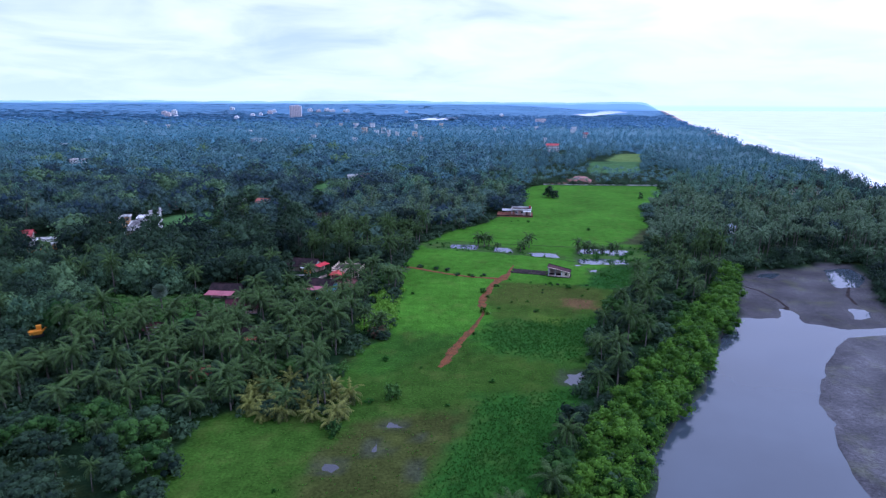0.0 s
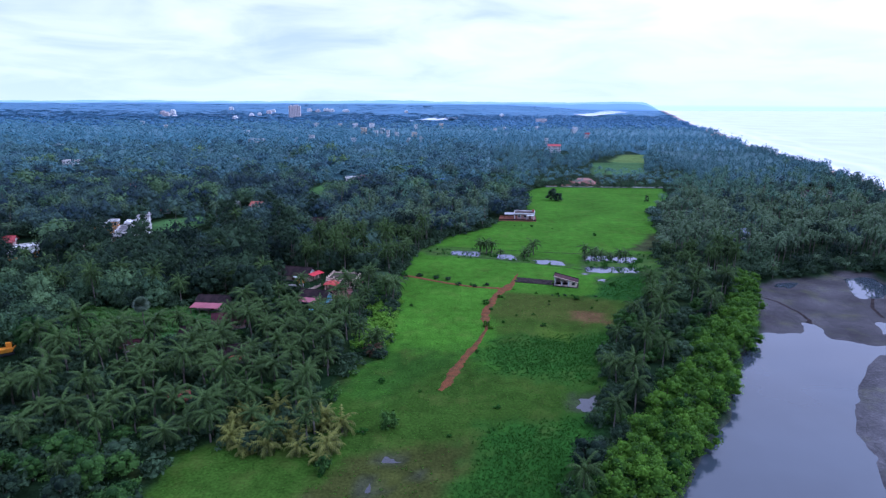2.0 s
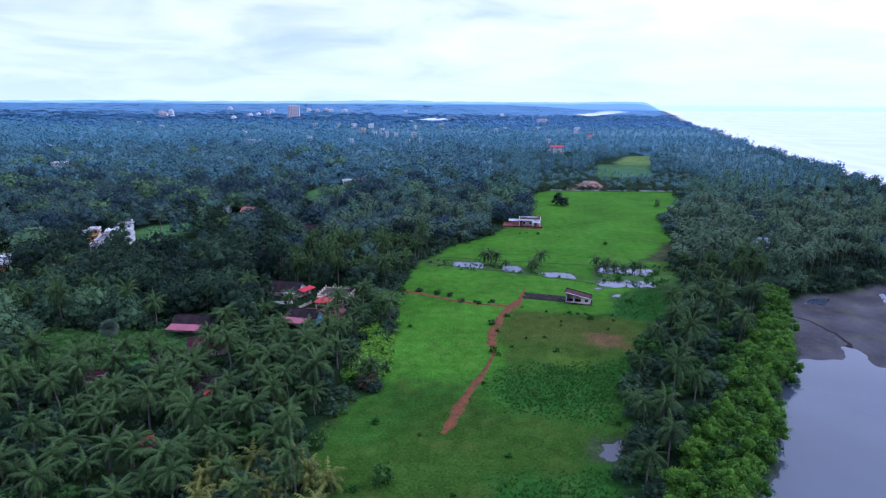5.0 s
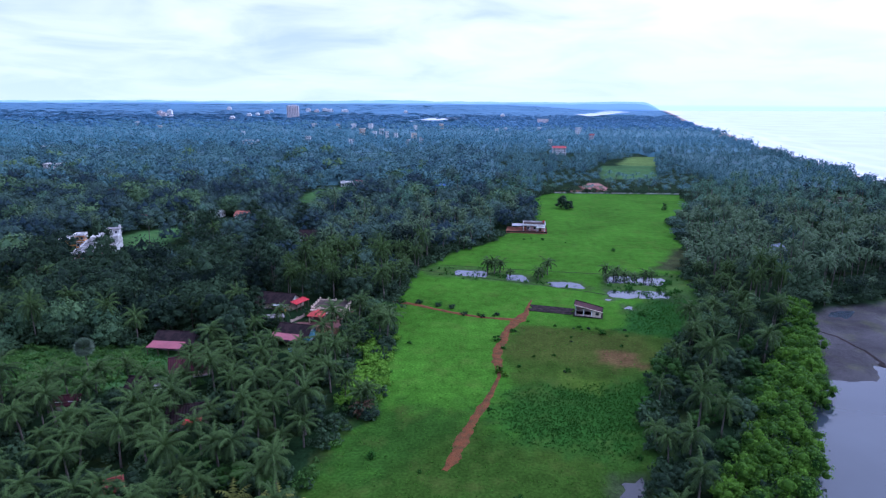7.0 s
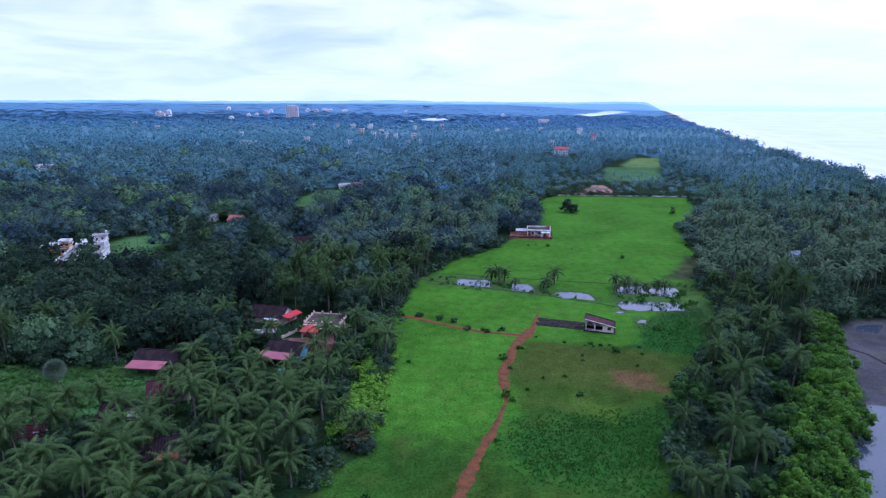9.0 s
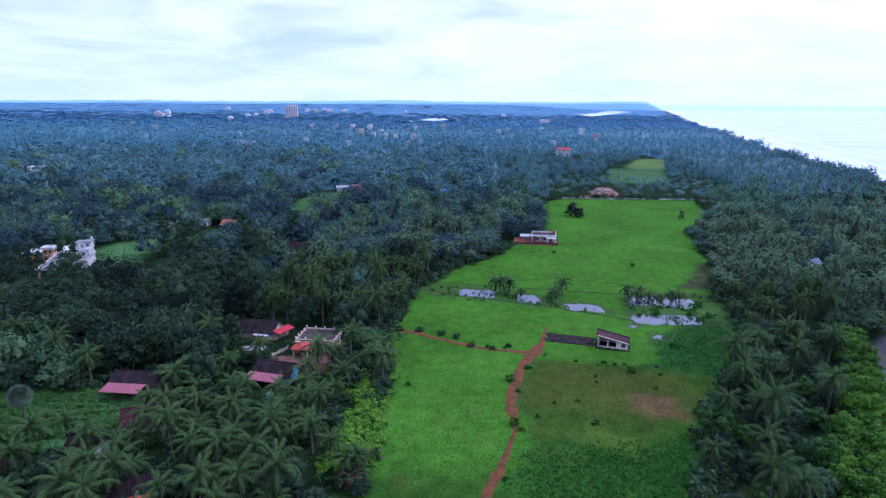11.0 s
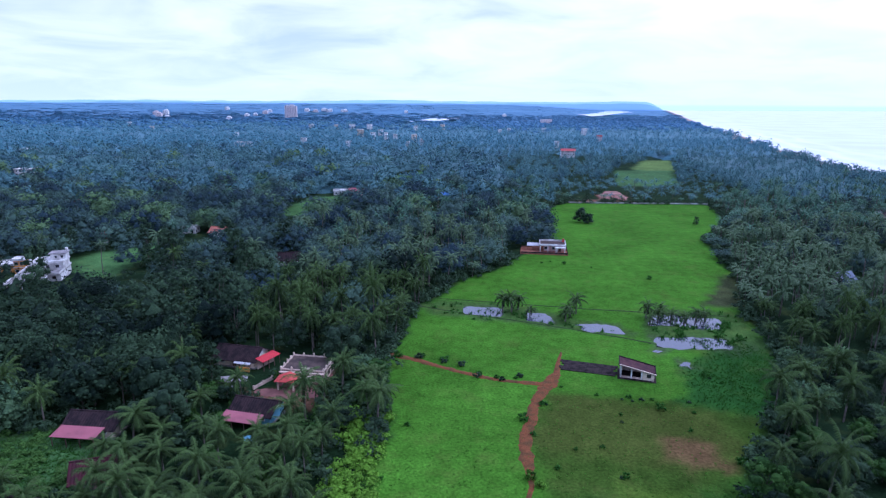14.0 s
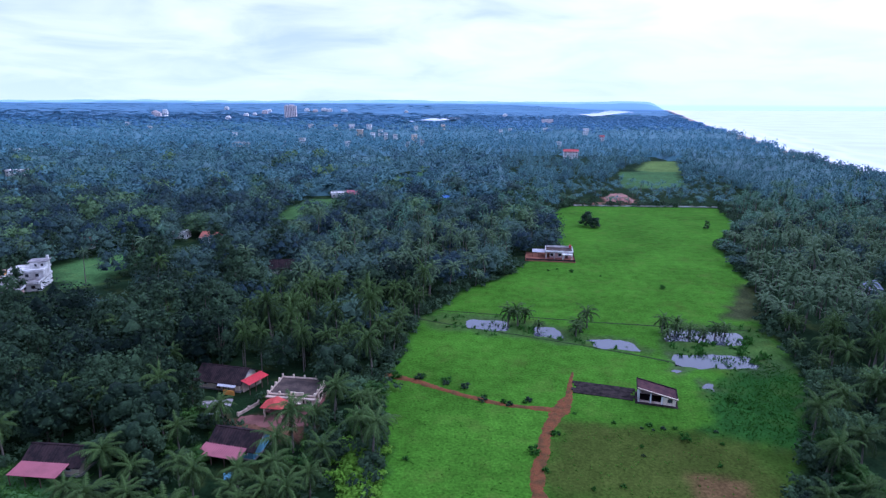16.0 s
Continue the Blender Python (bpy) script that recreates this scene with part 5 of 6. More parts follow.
def gable_roof(parent, w, d, z, rise, over, mat, ribs=0, label="", x=0.0, y=0.0):
    """Two slopes along x with a ridge cap."""
    hw, hd = w / 2 + over, d / 2 + over
    drop = rise * over / (d / 2)
    for s in (-1, 1):
        cs = [(x - hw, y, z + rise), (x + hw, y, z + rise), (x + hw, y + s * hd, z - drop), (x - hw, y + s * hd, z - drop)]
        bm = ribbed(bmesh.new(), cs, 0.12, ribs, 0.07) if ribs else prism(bmesh.new(), cs, 0.12)
        part("roof_slope", bm, mat, parent, label)
    block("ridge_cap", mat, parent, x, y, z + rise - 0.06, 2 * hw, 0.35, 0.16)
    for s in (-1, 1):
        bm = bmesh.new()
        tri = [(x + s * w / 2, y - d / 2, z - 0.02), (x + s * w / 2, y + d / 2, z - 0.02), (x + s * w / 2, y, z + rise - 0.14)]
        v = [bm.verts.new(q) for q in tri] + [bm.verts.new((q[0] - s * 0.2, q[1], q[2])) for q in tri]
        bm.faces.new(v[:3])
        bm.faces.new(v[3:][::-1])
        for i in range(3):
            bm.faces.new((v[i], v[i + 3], v[(i + 1) % 3 + 3], v[(i + 1) % 3]))
        bmesh.ops.recalc_face_normals(bm, faces=bm.faces)
        part("gable", bm, WALL_WHITE, parent)


def parapet(parent, w, d, z, h, t, mat, x=0.0, y=0.0, posts=0):
    for cx, cy, sx, sy in ((x, y - d / 2 + t / 2, w, t), (x, y + d / 2 - t / 2, w, t), (x - w / 2 + t / 2, y, t, d - 2 * t), (x + w / 2 - t / 2, y, t, d - 2 * t)):
        block("parapet", mat, parent, cx, cy, z, sx, sy, h)
    for k in range(posts):
        for sx, sy in ((x - w / 2 + w * k / (posts - 1), y - d / 2), (x - w / 2 + w * k / (posts - 1), y + d / 2)):
            block("post", mat, parent, sx, sy, z, 0.38, 0.38, h + 0.55)


def cottage(name, x, y, rz, w, d, h, rise, wall, roof, label, group="", ribs=0, over=0.8, z=None):
    """A low house with a pitched roof, a door and two windows."""
    ob = thing(name, x, y, rz, label, "house", group, z)
    block("plinth", CONCRETE, ob, 0, 0, -0.2, w + 0.5, d + 0.5, 0.5)
    block("wall", wall, ob, 0, 0, 0.3, w, d, h - 0.3)
    gable_roof(ob, w, d, h, rise, over, roof, ribs)
    door(ob, 0, -d / 2, 1.0, 2.05, z=0.3)
    for k in (-1, 1):
        window(ob, k * w * 0.3, -d / 2, 1.2, 1.1, 1.1)
    return ob


def lean_to(parent, x, y, w, d, z_back, z_front, mat, label, ribs=14, posts=4):
    """A ribbed sheet roof on posts, falling to -y."""
    part("sheet_roof", ribbed(bmesh.new(), [(x - w / 2, y + d / 2, z_back), (x + w / 2, y + d / 2, z_back), (x + w / 2, y - d / 2, z_front), (x - w / 2, y - d / 2, z_front)], 0.05, ribs, 0.05), mat, parent, label)
    for k in range(posts):
        block("post", WOOD, parent, x - w / 2 + 0.3 + (w - 0.6) * k / (posts - 1), y - d / 2 + 0.25, -0.2, 0.16, 0.16, z_front + 0.14)
    block("beam", WOOD, parent, x, y - d / 2 + 0.25, z_front - 0.13, w, 0.12, 0.12)


# ---- paths, yards and walls on the ground ----
def ribbon(name, line, mat, label, lift=0.09, category="path"):
    """A trodden strip along x, y, half width, with ragged edges that sink into the grass."""
    pts = np.array(line, float)
    s = np.r_[0, np.cumsum(np.hypot(*np.diff(pts[:, :2], axis=0).T))]
    n = int(s[-1] / 0.45) + 2
    jag = np.random.default_rng(n)
    k = np.linspace(0, s[-1], n)
    cx, cy, hw = [np.interp(k, s, pts[:, i]) for i in range(3)]
    hw = 0.88 * hw
    tx, ty = np.gradient(cx), np.gradient(cy)
    ln = np.hypot(tx, ty)
    nx, ny = -ty / ln, tx / ln
    rows = []
    for j, u in enumerate(np.linspace(-1, 1, 7)):
        w = hw * (1 + 0.28 * ripple(cx, cy, 1.7, 2 + (u > 0)) + 0.22 * ripple(cx, cy, 4, 6 + (u > 0)) + (jag.uniform(-0.2, 0.2, n) if abs(u) > 0.6 else 0)) * u
        x, y = cx + nx * w, cy + ny * w
        rows.append(np.c_[x, y, land(x, y) + lift * (1 - 1.8 * abs(u) ** 3)])
    v = np.stack(rows, 1).reshape(-1, 3)
    q = np.array([(i * 7 + j, i * 7 + j + 1, (i + 1) * 7 + j + 1, (i + 1) * 7 + j) for i in range(n - 1) for j in range(6)])
    tagged(new(name, np_mesh(name, v, q[:, ::-1], [mat], smooth_faces=True)), label, category, kind="structure")


ribbon("dirt_path", [(-2, 147, 1.0), (0, 151, 1.9), (3.3, 163, 1.7), (7, 172, 1.4), (9.8, 180, 1.0), (12.2, 188, 0.6), (12.5, 194, 1.5), (12.4, 200, 2.0), (13.5, 207, 1.9), (15.8, 214, 1.9), (17.7, 221, 1.9), (20.5, 227, 2.3), (23, 231, 2.8), (25.5, 237, 1.4), (27, 243, 0.8), (29, 250, 0.35)], SANDY, "trodden red-brown earth path through the grass")
ribbon("field_bund_path", [(22, 229.5, 1.7), (14, 230.8, 1.2), (7, 232.8, 1.3), (-1, 236.8, 1.2), (-6, 239.6, 1.4), (-13, 244, 1.5), (-21, 248, 1.8)], SANDY, "narrow bare earth bund between two paddies", 0.16)
ribbon("courtyard", [(-52.5, 224.5, 2.0), (-46, 224, 4.2), (-36, 224, 3.6)], YARD, "swept red-brown courtyard before the house", 0.1, "yard")
# dark-green strips for the edges of the grass bunds, not dug ditches
BUND_EDGE = plain("dark_green_bund_edge", (0.030, 0.058, 0.014), 0.9, 0.4, 0.8, 0.5, spec=0.08)
ribbon("pond_bund_edge", [(-14, 289, 0.5), (-6, 285.5, 0.7), (19, 275.5, 0.6), (39.5, 266.5, 0.7), (59, 256.5, 0.8)], BUND_EDGE, "narrow dark green grass edge along the ponds", 0.06, "ditch")
ribbon("pond_bund_edge", [(-8, 297.5, 0.4), (20.4, 292, 0.6), (43.5, 287, 0.6), (64.8, 284, 0.7), (92, 281, 0.6)], BUND_EDGE, "narrow dark green grass edge behind the ponds", 0.06, "ditch")
ribbon("mud_channel", [(116, 226, 0.5), (121, 219, 0.7), (122.5, 208, 0.8), (121.5, 200, 0.9), (119, 196.5, 1.1)], BLACK_SLAB, "dark drainage channel in the creek mud", 0.05, "channel")
ribbon("mud_channel", [(160, 225, 0.6), (152, 214, 0.9), (148, 203, 0.7)], BLACK_SLAB, "dark drainage channel in the creek mud", 0.05, "channel")
w = thing("paddy_end_wall", 132, 507.5, -2.4, "long low pale concrete wall at the end of the paddy", "wall")
block("wall", WALL_WHITE, w, 0, 0, -0.2, 100, 0.3, 1.0)
for k in range(11):
    block("post", WALL_WHITE, w, -50 + 10 * k, 0, -0.2, 0.4, 0.4, 1.25)


def laterite_bank():
    """The cut face of red earth beyond the paddy."""
    xs, ys = np.linspace(111, 131, 24), np.linspace(522, 545, 12)
    x, y, q = grid(xs, ys)
    z = land(x, y) + 3.2 * smooth(523, 531, y + 3 * ripple(x, y, 4)) * smooth(0, 6, np.minimum(x - 111, 131 - x)) + 0.6 * ripple(x, y, 2.4, 2) - 0.1
    tagged(new("laterite_bank", np_mesh("laterite_bank", np.c_[x, y, z], q, [plain("pale_laterite", (0.36, 0.17, 0.14), 0.95, 0.35, 2.0, 0.6, dirt=(0.13, 0.09, 0.05))])), "bare cut bank of red laterite earth", "earth bank", kind="structure")


laterite_bank()


# ---- houses ----
def terrace_roof_house():
    """A one-storey house under a walled roof terrace, with a verandah and a tiled car porch."""
    h = thing("flat_roofed_house", -40.8, 233.6, -7, "cream one-storey house with dark flat roof terrace and porch", "house")
    W, D = 11.6, 9.0
    block("plinth", YARD, h, 0, -1.0, -0.2, W + 0.8, D + 2.6, 0.45, label="red polished verandah floor")
    block("wall", WALL_SMOKED, h, 0, 1.2, 0.25, W - 0.6, D - 3.0, 3.1)
    block("roof_slab", DECK, h, 0, 0, 3.35, W, D, 0.2, label="dark stained concrete roof deck")
    block("roof_edge", WALL_SMOKED, h, 0, -D / 2 - 0.42, 3.05, W + 0.3, 0.8, 0.3)
    parapet(h, W, D, 3.55, 0.34, 0.22, WALL_SMOKED)
    for k in range(5):
        for s in (-1, 1):
            block("post", WALL_CREAM, h, -W / 2 + 0.1 + (W - 0.2) * k / 4, s * (D / 2 - 0.1), 3.55, 0.36, 0.36, 0.95)
    for k in range(3):
        for s in (-1, 1):
            block("post", WALL_CREAM, h, s * (W / 2 - 0.1), -D / 2 + D * (k + 1) / 4, 3.55, 0.36, 0.36, 0.95)
    block("parapet_seat", WALL_CREAM, h, 1.4, -D / 2 + 0.1, 3.89, 2.6, 0.3, 0.6)
    block("sunshade", WALL_SMOKED, h, 0.9, -D / 2 - 1.0, 2.45, 4.0, 1.6, 0.16)
    for x in (-0.9, 2.7, 5.2):
        block("pillar", WALL_CREAM, h, x, -D / 2 - 0.4, 0.25, 0.34, 0.34, 2.8)
    block("front_bay", WALL_SMOKED, h, 4.3, -D / 2 + 0.9, 0.25, 2.4, 1.6, 3.1)
    for x in (-4.0, 0.2):
        window(h, x, -D / 2 + 2.7, 1.1, 1.3, 1.2, frame_mat=WOOD)
    window(h, 4.3, -D / 2 + 0.1, 1.1, 1.2, 1.2, frame_mat=WOOD)
    for y in (0.0, 2.8):
        window(h, W / 2 - 0.3, y, 1.1, 1.2, 1.2, 1, frame_mat=WOOD)
    door(h, 2.0, -D / 2 + 2.7, 1.1, 2.1, z=0.25)
    porch = -3.0
    for sx in (-1, 1):
        block("pillar", WALL_CREAM, h, porch + sx * 2.0, -D / 2 - 4.0, -0.1, 0.34, 0.34, 2.75)
        block("pillar", WALL_CREAM, h, porch + sx * 2.0, -D / 2 - 1.0, -0.1, 0.34, 0.34, 2.75)
    z, y0, y1 = 2.62, -D / 2 - 0.85, -D / 2 - 4.8
    a, b, c, d = (porch - 2.7, y1, z), (porch + 2.7, y1, z), (porch + 2.7, y0, z), (porch - 2.7, y0, z)
    r0, r1 = (porch, y1 + 1.3, z + 1.1), (porch, y0, z + 1.1)
    part("porch_roof", ribbed(bmesh.new(), [r0, r1, d, a], 0.1, 9, 0.05), PORCH_RED, h, "orange-red tiled porch roof")
    part("porch_roof", ribbed(bmesh.new(), [r1, r0, b, c], 0.1, 9, 0.05), PORCH_RED, h, "orange-red tiled porch roof")
    bm = bmesh.new()
    v = [bm.verts.new(q) for q in (a, b, r0)]
    bm.faces.new(v)
    u = [bm.verts.new((q[0], q[1], q[2] - 0.1)) for q in (a, b)]
    bm.faces.new((v[0], u[0], u[1], v[1]))
    part("porch_hip", bm, PORCH_RED, h)


terrace_roof_house()


def abandoned_hut():
    """Walls with an arched front and a slab roof that falls along its length."""
    h = thing("abandoned_hut", 46.4, 235.2, -16, "derelict cream plastered hut with open front and falling roof", "hut")
    L, D, za, zb = 8.6, 4.8, 3.6, 1.95

    def top(x):
        return za + (zb - za) * (x + L / 2) / L

    def upright(name, x0, x1, y0, y1, low, mat, label=""):
        bm = bmesh.new()
        v = [bm.verts.new((x, y, low)) for x, y in ((x0, y0), (x1, y0), (x1, y1), (x0, y1))]
        u = [bm.verts.new((x, y, top(x))) for x, y in ((x0, y0), (x1, y0), (x1, y1), (x0, y1))]
        bm.faces.new(v[::-1])
        bm.faces.new(u)
        for i in range(4):
            bm.faces.new((v[i], v[(i + 1) % 4], u[(i + 1) % 4], u[i]))
        return part(name, bm, mat, h, label)

    block("plinth", BLACK_SLAB, h, 0, -0.2, -0.3, L + 1.2, D + 1.4, 0.45)
    upright("back_wall", -L / 2, L / 2, D / 2 - 0.22, D / 2, 0.1, WALL_SMOKED)
    upright("end_wall", -L / 2, -L / 2 + 0.22, -D / 2, D / 2 - 0.22, 0.1, WALL_WHITE)
    upright("end_wall", L / 2 - 0.22, L / 2, -D / 2, D / 2 - 0.22, 0.1, WALL_CREAM)
    upright("front_wall", 1.5, L / 2 - 0.22, -D / 2, -D / 2 + 0.22, 0.1, WALL_CREAM, "cream plastered front wall")
    upright("inner_wall", 1.3, 1.5, -D / 2 + 0.22, D / 2 - 0.22, 0.1, WALL_SMOKED)
    for x in (-L / 2 + 0.2, -1.4, 1.2):
        upright("pillar", x - 0.18, x + 0.18, -D / 2, -D / 2 + 0.3, 0.1, WALL_WHITE)
    for x0, x1 in ((-L / 2 + 0.38, -1.58), (-1.22, 1.02)):
        block("low_wall", WALL_SMOKED, h, (x0 + x1) / 2, -D / 2 + 0.15, 0.1, x1 - x0, 0.2, 0.55)
    upright("end_shade", -L / 2 + 0.22, -L / 2 + 0.5, -D / 2 + 0.3, D / 2 - 0.22, 2.6, WALL_SMOKED)
    o = 0.5
    cs = [(-L / 2 - o, -D / 2 - o, top(-L / 2 - o) + 0.16), (L / 2 + o, -D / 2 - o, top(L / 2 + o) + 0.16), (L / 2 + o, D / 2 + o, top(L / 2 + o) + 0.16), (-L / 2 - o, D / 2 + o, top(-L / 2 - o) + 0.16)]
    part("roof_slab", prism(bmesh.new(), cs, 0.16), plain("worn_pink_roof", (0.085, 0.042, 0.042), 0.9, 0.4, 0.8, 0.4, dirt=(0.05, 0.025, 0.03), spec=0.1), h, "worn dark maroon sloping roof slab")
    for (x0, y0, _), (x1, y1, _) in zip(cs, cs[1:] + cs[:1]):
        bm = bmesh.new()
        m0, m1 = Vector((x0, y0, top(x0) + 0.16)), Vector((x1, y1, top(x1) + 0.16))
        side = Vector((y0 - y1, x1 - x0, 0)).normalized() * 0.22
        prism(bm, [m0 + Vector((0, 0, 0.22)), m1 + Vector((0, 0, 0.22)), m1 + side + Vector((0, 0, 0.22)), m0 + side + Vector((0, 0, 0.22))], 0.24)
        part("roof_kerb", bm, WALL_CREAM if y0 == y1 and y0 < 0 else BLACK_SLAB, h)
    window(h, 3.0, -D / 2, 1.0, 0.9, 0.8, frame_mat=WOOD)


abandoned_hut()
slab = thing("old_threshing_floor", 34.6, 239.6, -16, "long cracked blackened concrete floor slab in the grass", "slab")
for i in range(5):
    block("slab_strip", BLACK_SLAB, slab, 0, -2.6 + 1.3 * i, -0.25, 14.4 + 1.3 * math.sin(i * 2.1), 1.26, 0.38 + 0.02 * (i % 2))


def paddy_house():
    """The unfinished flat-roofed house at the paddy's edge, with its walled red yard."""
    h = thing("paddy_house", 46.5, 369.5, -8, "white unfinished flat-roofed house with red earth yard", "house")
    W, D = 12.5, 10.5
    block("plinth", EARTH, h, -4, -0.8, -0.3, W + 10, D + 4.4, 0.75, label="raised red laterite yard")
    block("wall", WALL_PINK, h, 0.6, 0.8, 0.6, W - 3, D - 2.5, 2.9)
    for x in (-W / 2 + 0.4, -2.2, 2.2, W / 2 - 0.4):
        block("column", WALL_WHITE, h, x, -D / 2 + 0.4, 0.6, 0.4, 0.4, 2.9)
    for y in (0, D / 2 - 0.5):
        block("column", WALL_WHITE, h, W / 2 - 0.4, y, 0.6, 0.4, 0.4, 2.9)
    block("roof_slab", DECK, h, 0, 0, 3.5, W, D, 0.2)
    parapet(h, W, D, 3.7, 0.75, 0.3, WALL_WHITE)
    block("canopy", WALL_WHITE, h, 3.6, -D / 2 - 1.2, 3.1, 4.6, 2.4, 0.35)
    for x in (1.6, 5.6):
        block("column", WALL_WHITE, h, x, -D / 2 - 2.2, 0.6, 0.35, 0.35, 2.5)
    block("water_tank", PORCH_RED, h, W / 2 - 1.0, D / 2 - 1.2, 3.7, 1.0, 1.0, 1.5, label="orange-red water tank")
    for x in (-3.2, 0.4):
        window(h, x, -D / 2 + 1.8, 1.5, 1.4, 1.3)
    door(h, 3.4, -D / 2 + 1.8, 1.1, 2.1, z=0.6)
    part("sheet_roof", ribbed(bmesh.new(), [(-W / 2 - 6, 1.5, 3.4), (-W / 2, 1.5, 3.4), (-W / 2, -2.5, 2.8), (-W / 2 - 6, -2.5, 2.8)], 0.05, 10, 0.05), GREY_SHEET, h)
    for x in (-W / 2 - 5.8, -W / 2 - 3, -W / 2 - 0.2):
        block("post", WOOD, h, x, -2.3, 0.5, 0.14, 0.14, 2.3)
    block("yard_wall", TILE_DARK, h, -4, -D / 2 - 2.7, 0.4, W + 9.6, 0.25, 0.7)
    block("yard_wall", TILE_DARK, h, W / 2 + 0.8, -0.8, 0.4, 0.25, D + 3.4, 0.5)


paddy_house()

# the old tiled houses between the palms, each with a sheet-roofed front
h = cottage("tiled_house", -61.5, 242, -12, 12, 7.5, 2.6, 2.2, WALL_CREAM, TILE_DARK, "long low house under dark old clay tiles", "tiled houses among the palms", 26)
lean_to(h, 3.0, -4.6, 5, 1.4, 2.3, 1.9, GREY_SHEET, "grey sheet over a lean-to")
block("low_wall", WALL_ORANGE, h, 4.0, -5.6, -0.2, 3.0, 0.2, 1.4, label="ochre low wall")
block("tarpaulin", TARP_BLUE, h, 2.6, -3.0, 2.75, 2.2, 0.8, 0.06, rx=25, label="blue tarpaulin spread on the tiles")
s = thing("red_roofed_shed", -53.2, 239.2, 62, "small open shed under a bright red sheet roof", "shed")
lean_to(s, 0, 0, 6.6, 2.9, 3.2, 2.7, SHEET_RED, "bright red corrugated sheet", 16)
block("wall", WALL_SMOKED, s, 0, 1.2, -0.2, 6.0, 0.2, 3.0)
h = cottage("tiled_house", -47.6, 212.6, -13, 9.5, 6.4, 2.8, 1.9, WALL_BLUE, TILE_DARK, "old house with dark tiles and a faded pink sheet porch", "tiled houses among the palms", 18)
lean_to(h, -1.2, -5.0, 9.5, 3.6, 2.75, 2.2, SHEET_PINK, "faded pink corrugated porch roof", 20)
h = cottage("tiled_house", -81, 206.5, -5, 11, 6.2, 2.8, 1.9, WALL_CREAM, TILE_DARK, "old house with dark tiles and a pink sheet porch", "tiled houses among the palms", 20)
lean_to(h, -1.0, -5.3, 10, 3.9, 2.9, 2.4, SHEET_PINK, "pink corrugated porch roof", 20)
h = cottage("tiled_house", -70, 189, 20, 9, 6, 2.8, 2.2, WALL_PINK, ROOF_MAROON, "small house under purple-brown clay tiles", "tiled houses among the palms", 18)
h = cottage("tiled_house", -59.5, 164, 15, 8, 5.5, 2.7, 2.0, WALL_CREAM, TILE_DARK, "small house under dark clay tiles with a red sheet porch", "tiled houses among the palms", 16)
lean_to(h, 1.0, -3.8, 4, 1.6, 2.6, 2.2, SHEET_RED, "red sheet porch roof", 12)
h = cottage("tiled_house", -91, 170, 10, 4.5, 3, 2.2, 1.1, WALL_CREAM, ROOF_MAROON, "low house under red-brown clay tiles", "tiled houses among the palms", 16)
h = cottage("tiled_house", -63.5, 138.5, 30, 3.6, 2.6, 2.2, 1.0, WALL_WHITE, ROOF_RED, "small house under a red sheet roof", "tiled houses among the palms", 14)
h = cottage("tiled_house", -77, 178, -10, 6, 4.5, 2.6, 1.7, WALL_WHITE, TILE_DARK, "small white house under dark clay tiles", "tiled houses among the palms", 12)
h = cottage("tiled_house", -75, 343, 5, 9, 6, 2.9, 2.6, WALL_WHITE, TILE_DARK, "white-walled house under a steep dark tile roof", "tiled houses among the palms", 14)


def terrace_house():
    """The white house in steps: a tall back block, lower terraces in front."""
    h = thing("terraced_white_house", -168.5, 320, 18, "white flat-roofed house with stepped terraces", "house")
    block("ground_floor", WALL_WHITE, h, 0, 0, -0.2, 14, 14, 3.4)
    block("terrace_slab", CONCRETE, h, -0.5, -1.0, 3.2, 15.4, 16.4, 0.25)
    parapet(h, 15.4, 16.4, 3.45, 0.8, 0.2, WALL_WHITE, x=-0.5, y=-1.0)
    block("upper_floor", WALL_WHITE, h, 1.6, 2.6, 3.45, 10.4, 8.6, 3.0)
    block("roof_slab", WALL_WHITE, h, 1.2, 2.2, 6.45, 12, 10, 0.22)
    parapet(h, 11.6, 9.6, 6.67, 0.6, 0.2, WALL_WHITE, x=1.2, y=2.2)
    block("stair_tower", WALL_WHITE, h, 4.2, 4.4, 6.67, 5.6, 4.6, 2.6)
    block("tower_roof", CONCRETE, h, 4.2, 4.4, 9.27, 6.8, 5.8, 0.22)
    block("water_tank", WALL_WHITE, h, 6.6, 6.0, 9.49, 0.9, 0.9, 1.3)
    for x in (-2.4, 1.2, 4.6):
        window(h, x, -1.7, 4.3, 1.3, 1.3)
    for x in (-4.5, -1.5, 1.5, 4.5):
        window(h, x, -7.0, 1.0, 1.4, 1.3)
    window(h, 3.4, 2.1, 7.4, 0.9, 1.1)
    window(h, 5.6, 2.1, 7.4, 0.9, 1.1)
    door(h, 0, -7.0, 1.2, 2.1)
    p = thing("pillared_porch", -166, 304, 18, "low pillared house front on red ground", "house")
    block("floor", EARTH, p, 0, 0, -0.2, 12, 9, 0.6)
    block("wall", WALL_PINK, p, 0, 3.2, 0.4, 11, 2.4, 2.6)
    block("roof_slab", CONCRETE, p, 0, 0.5, 3.0, 12.4, 8.6, 0.25)
    parapet(p, 12.4, 8.6, 3.25, 0.5, 0.2, WALL_WHITE, y=0.5)
    for k in range(5):
        block("column", WALL_WHITE, p, -5 + 2.5 * k, -3.2, 0.4, 0.4, 0.4, 2.6)


terrace_house()


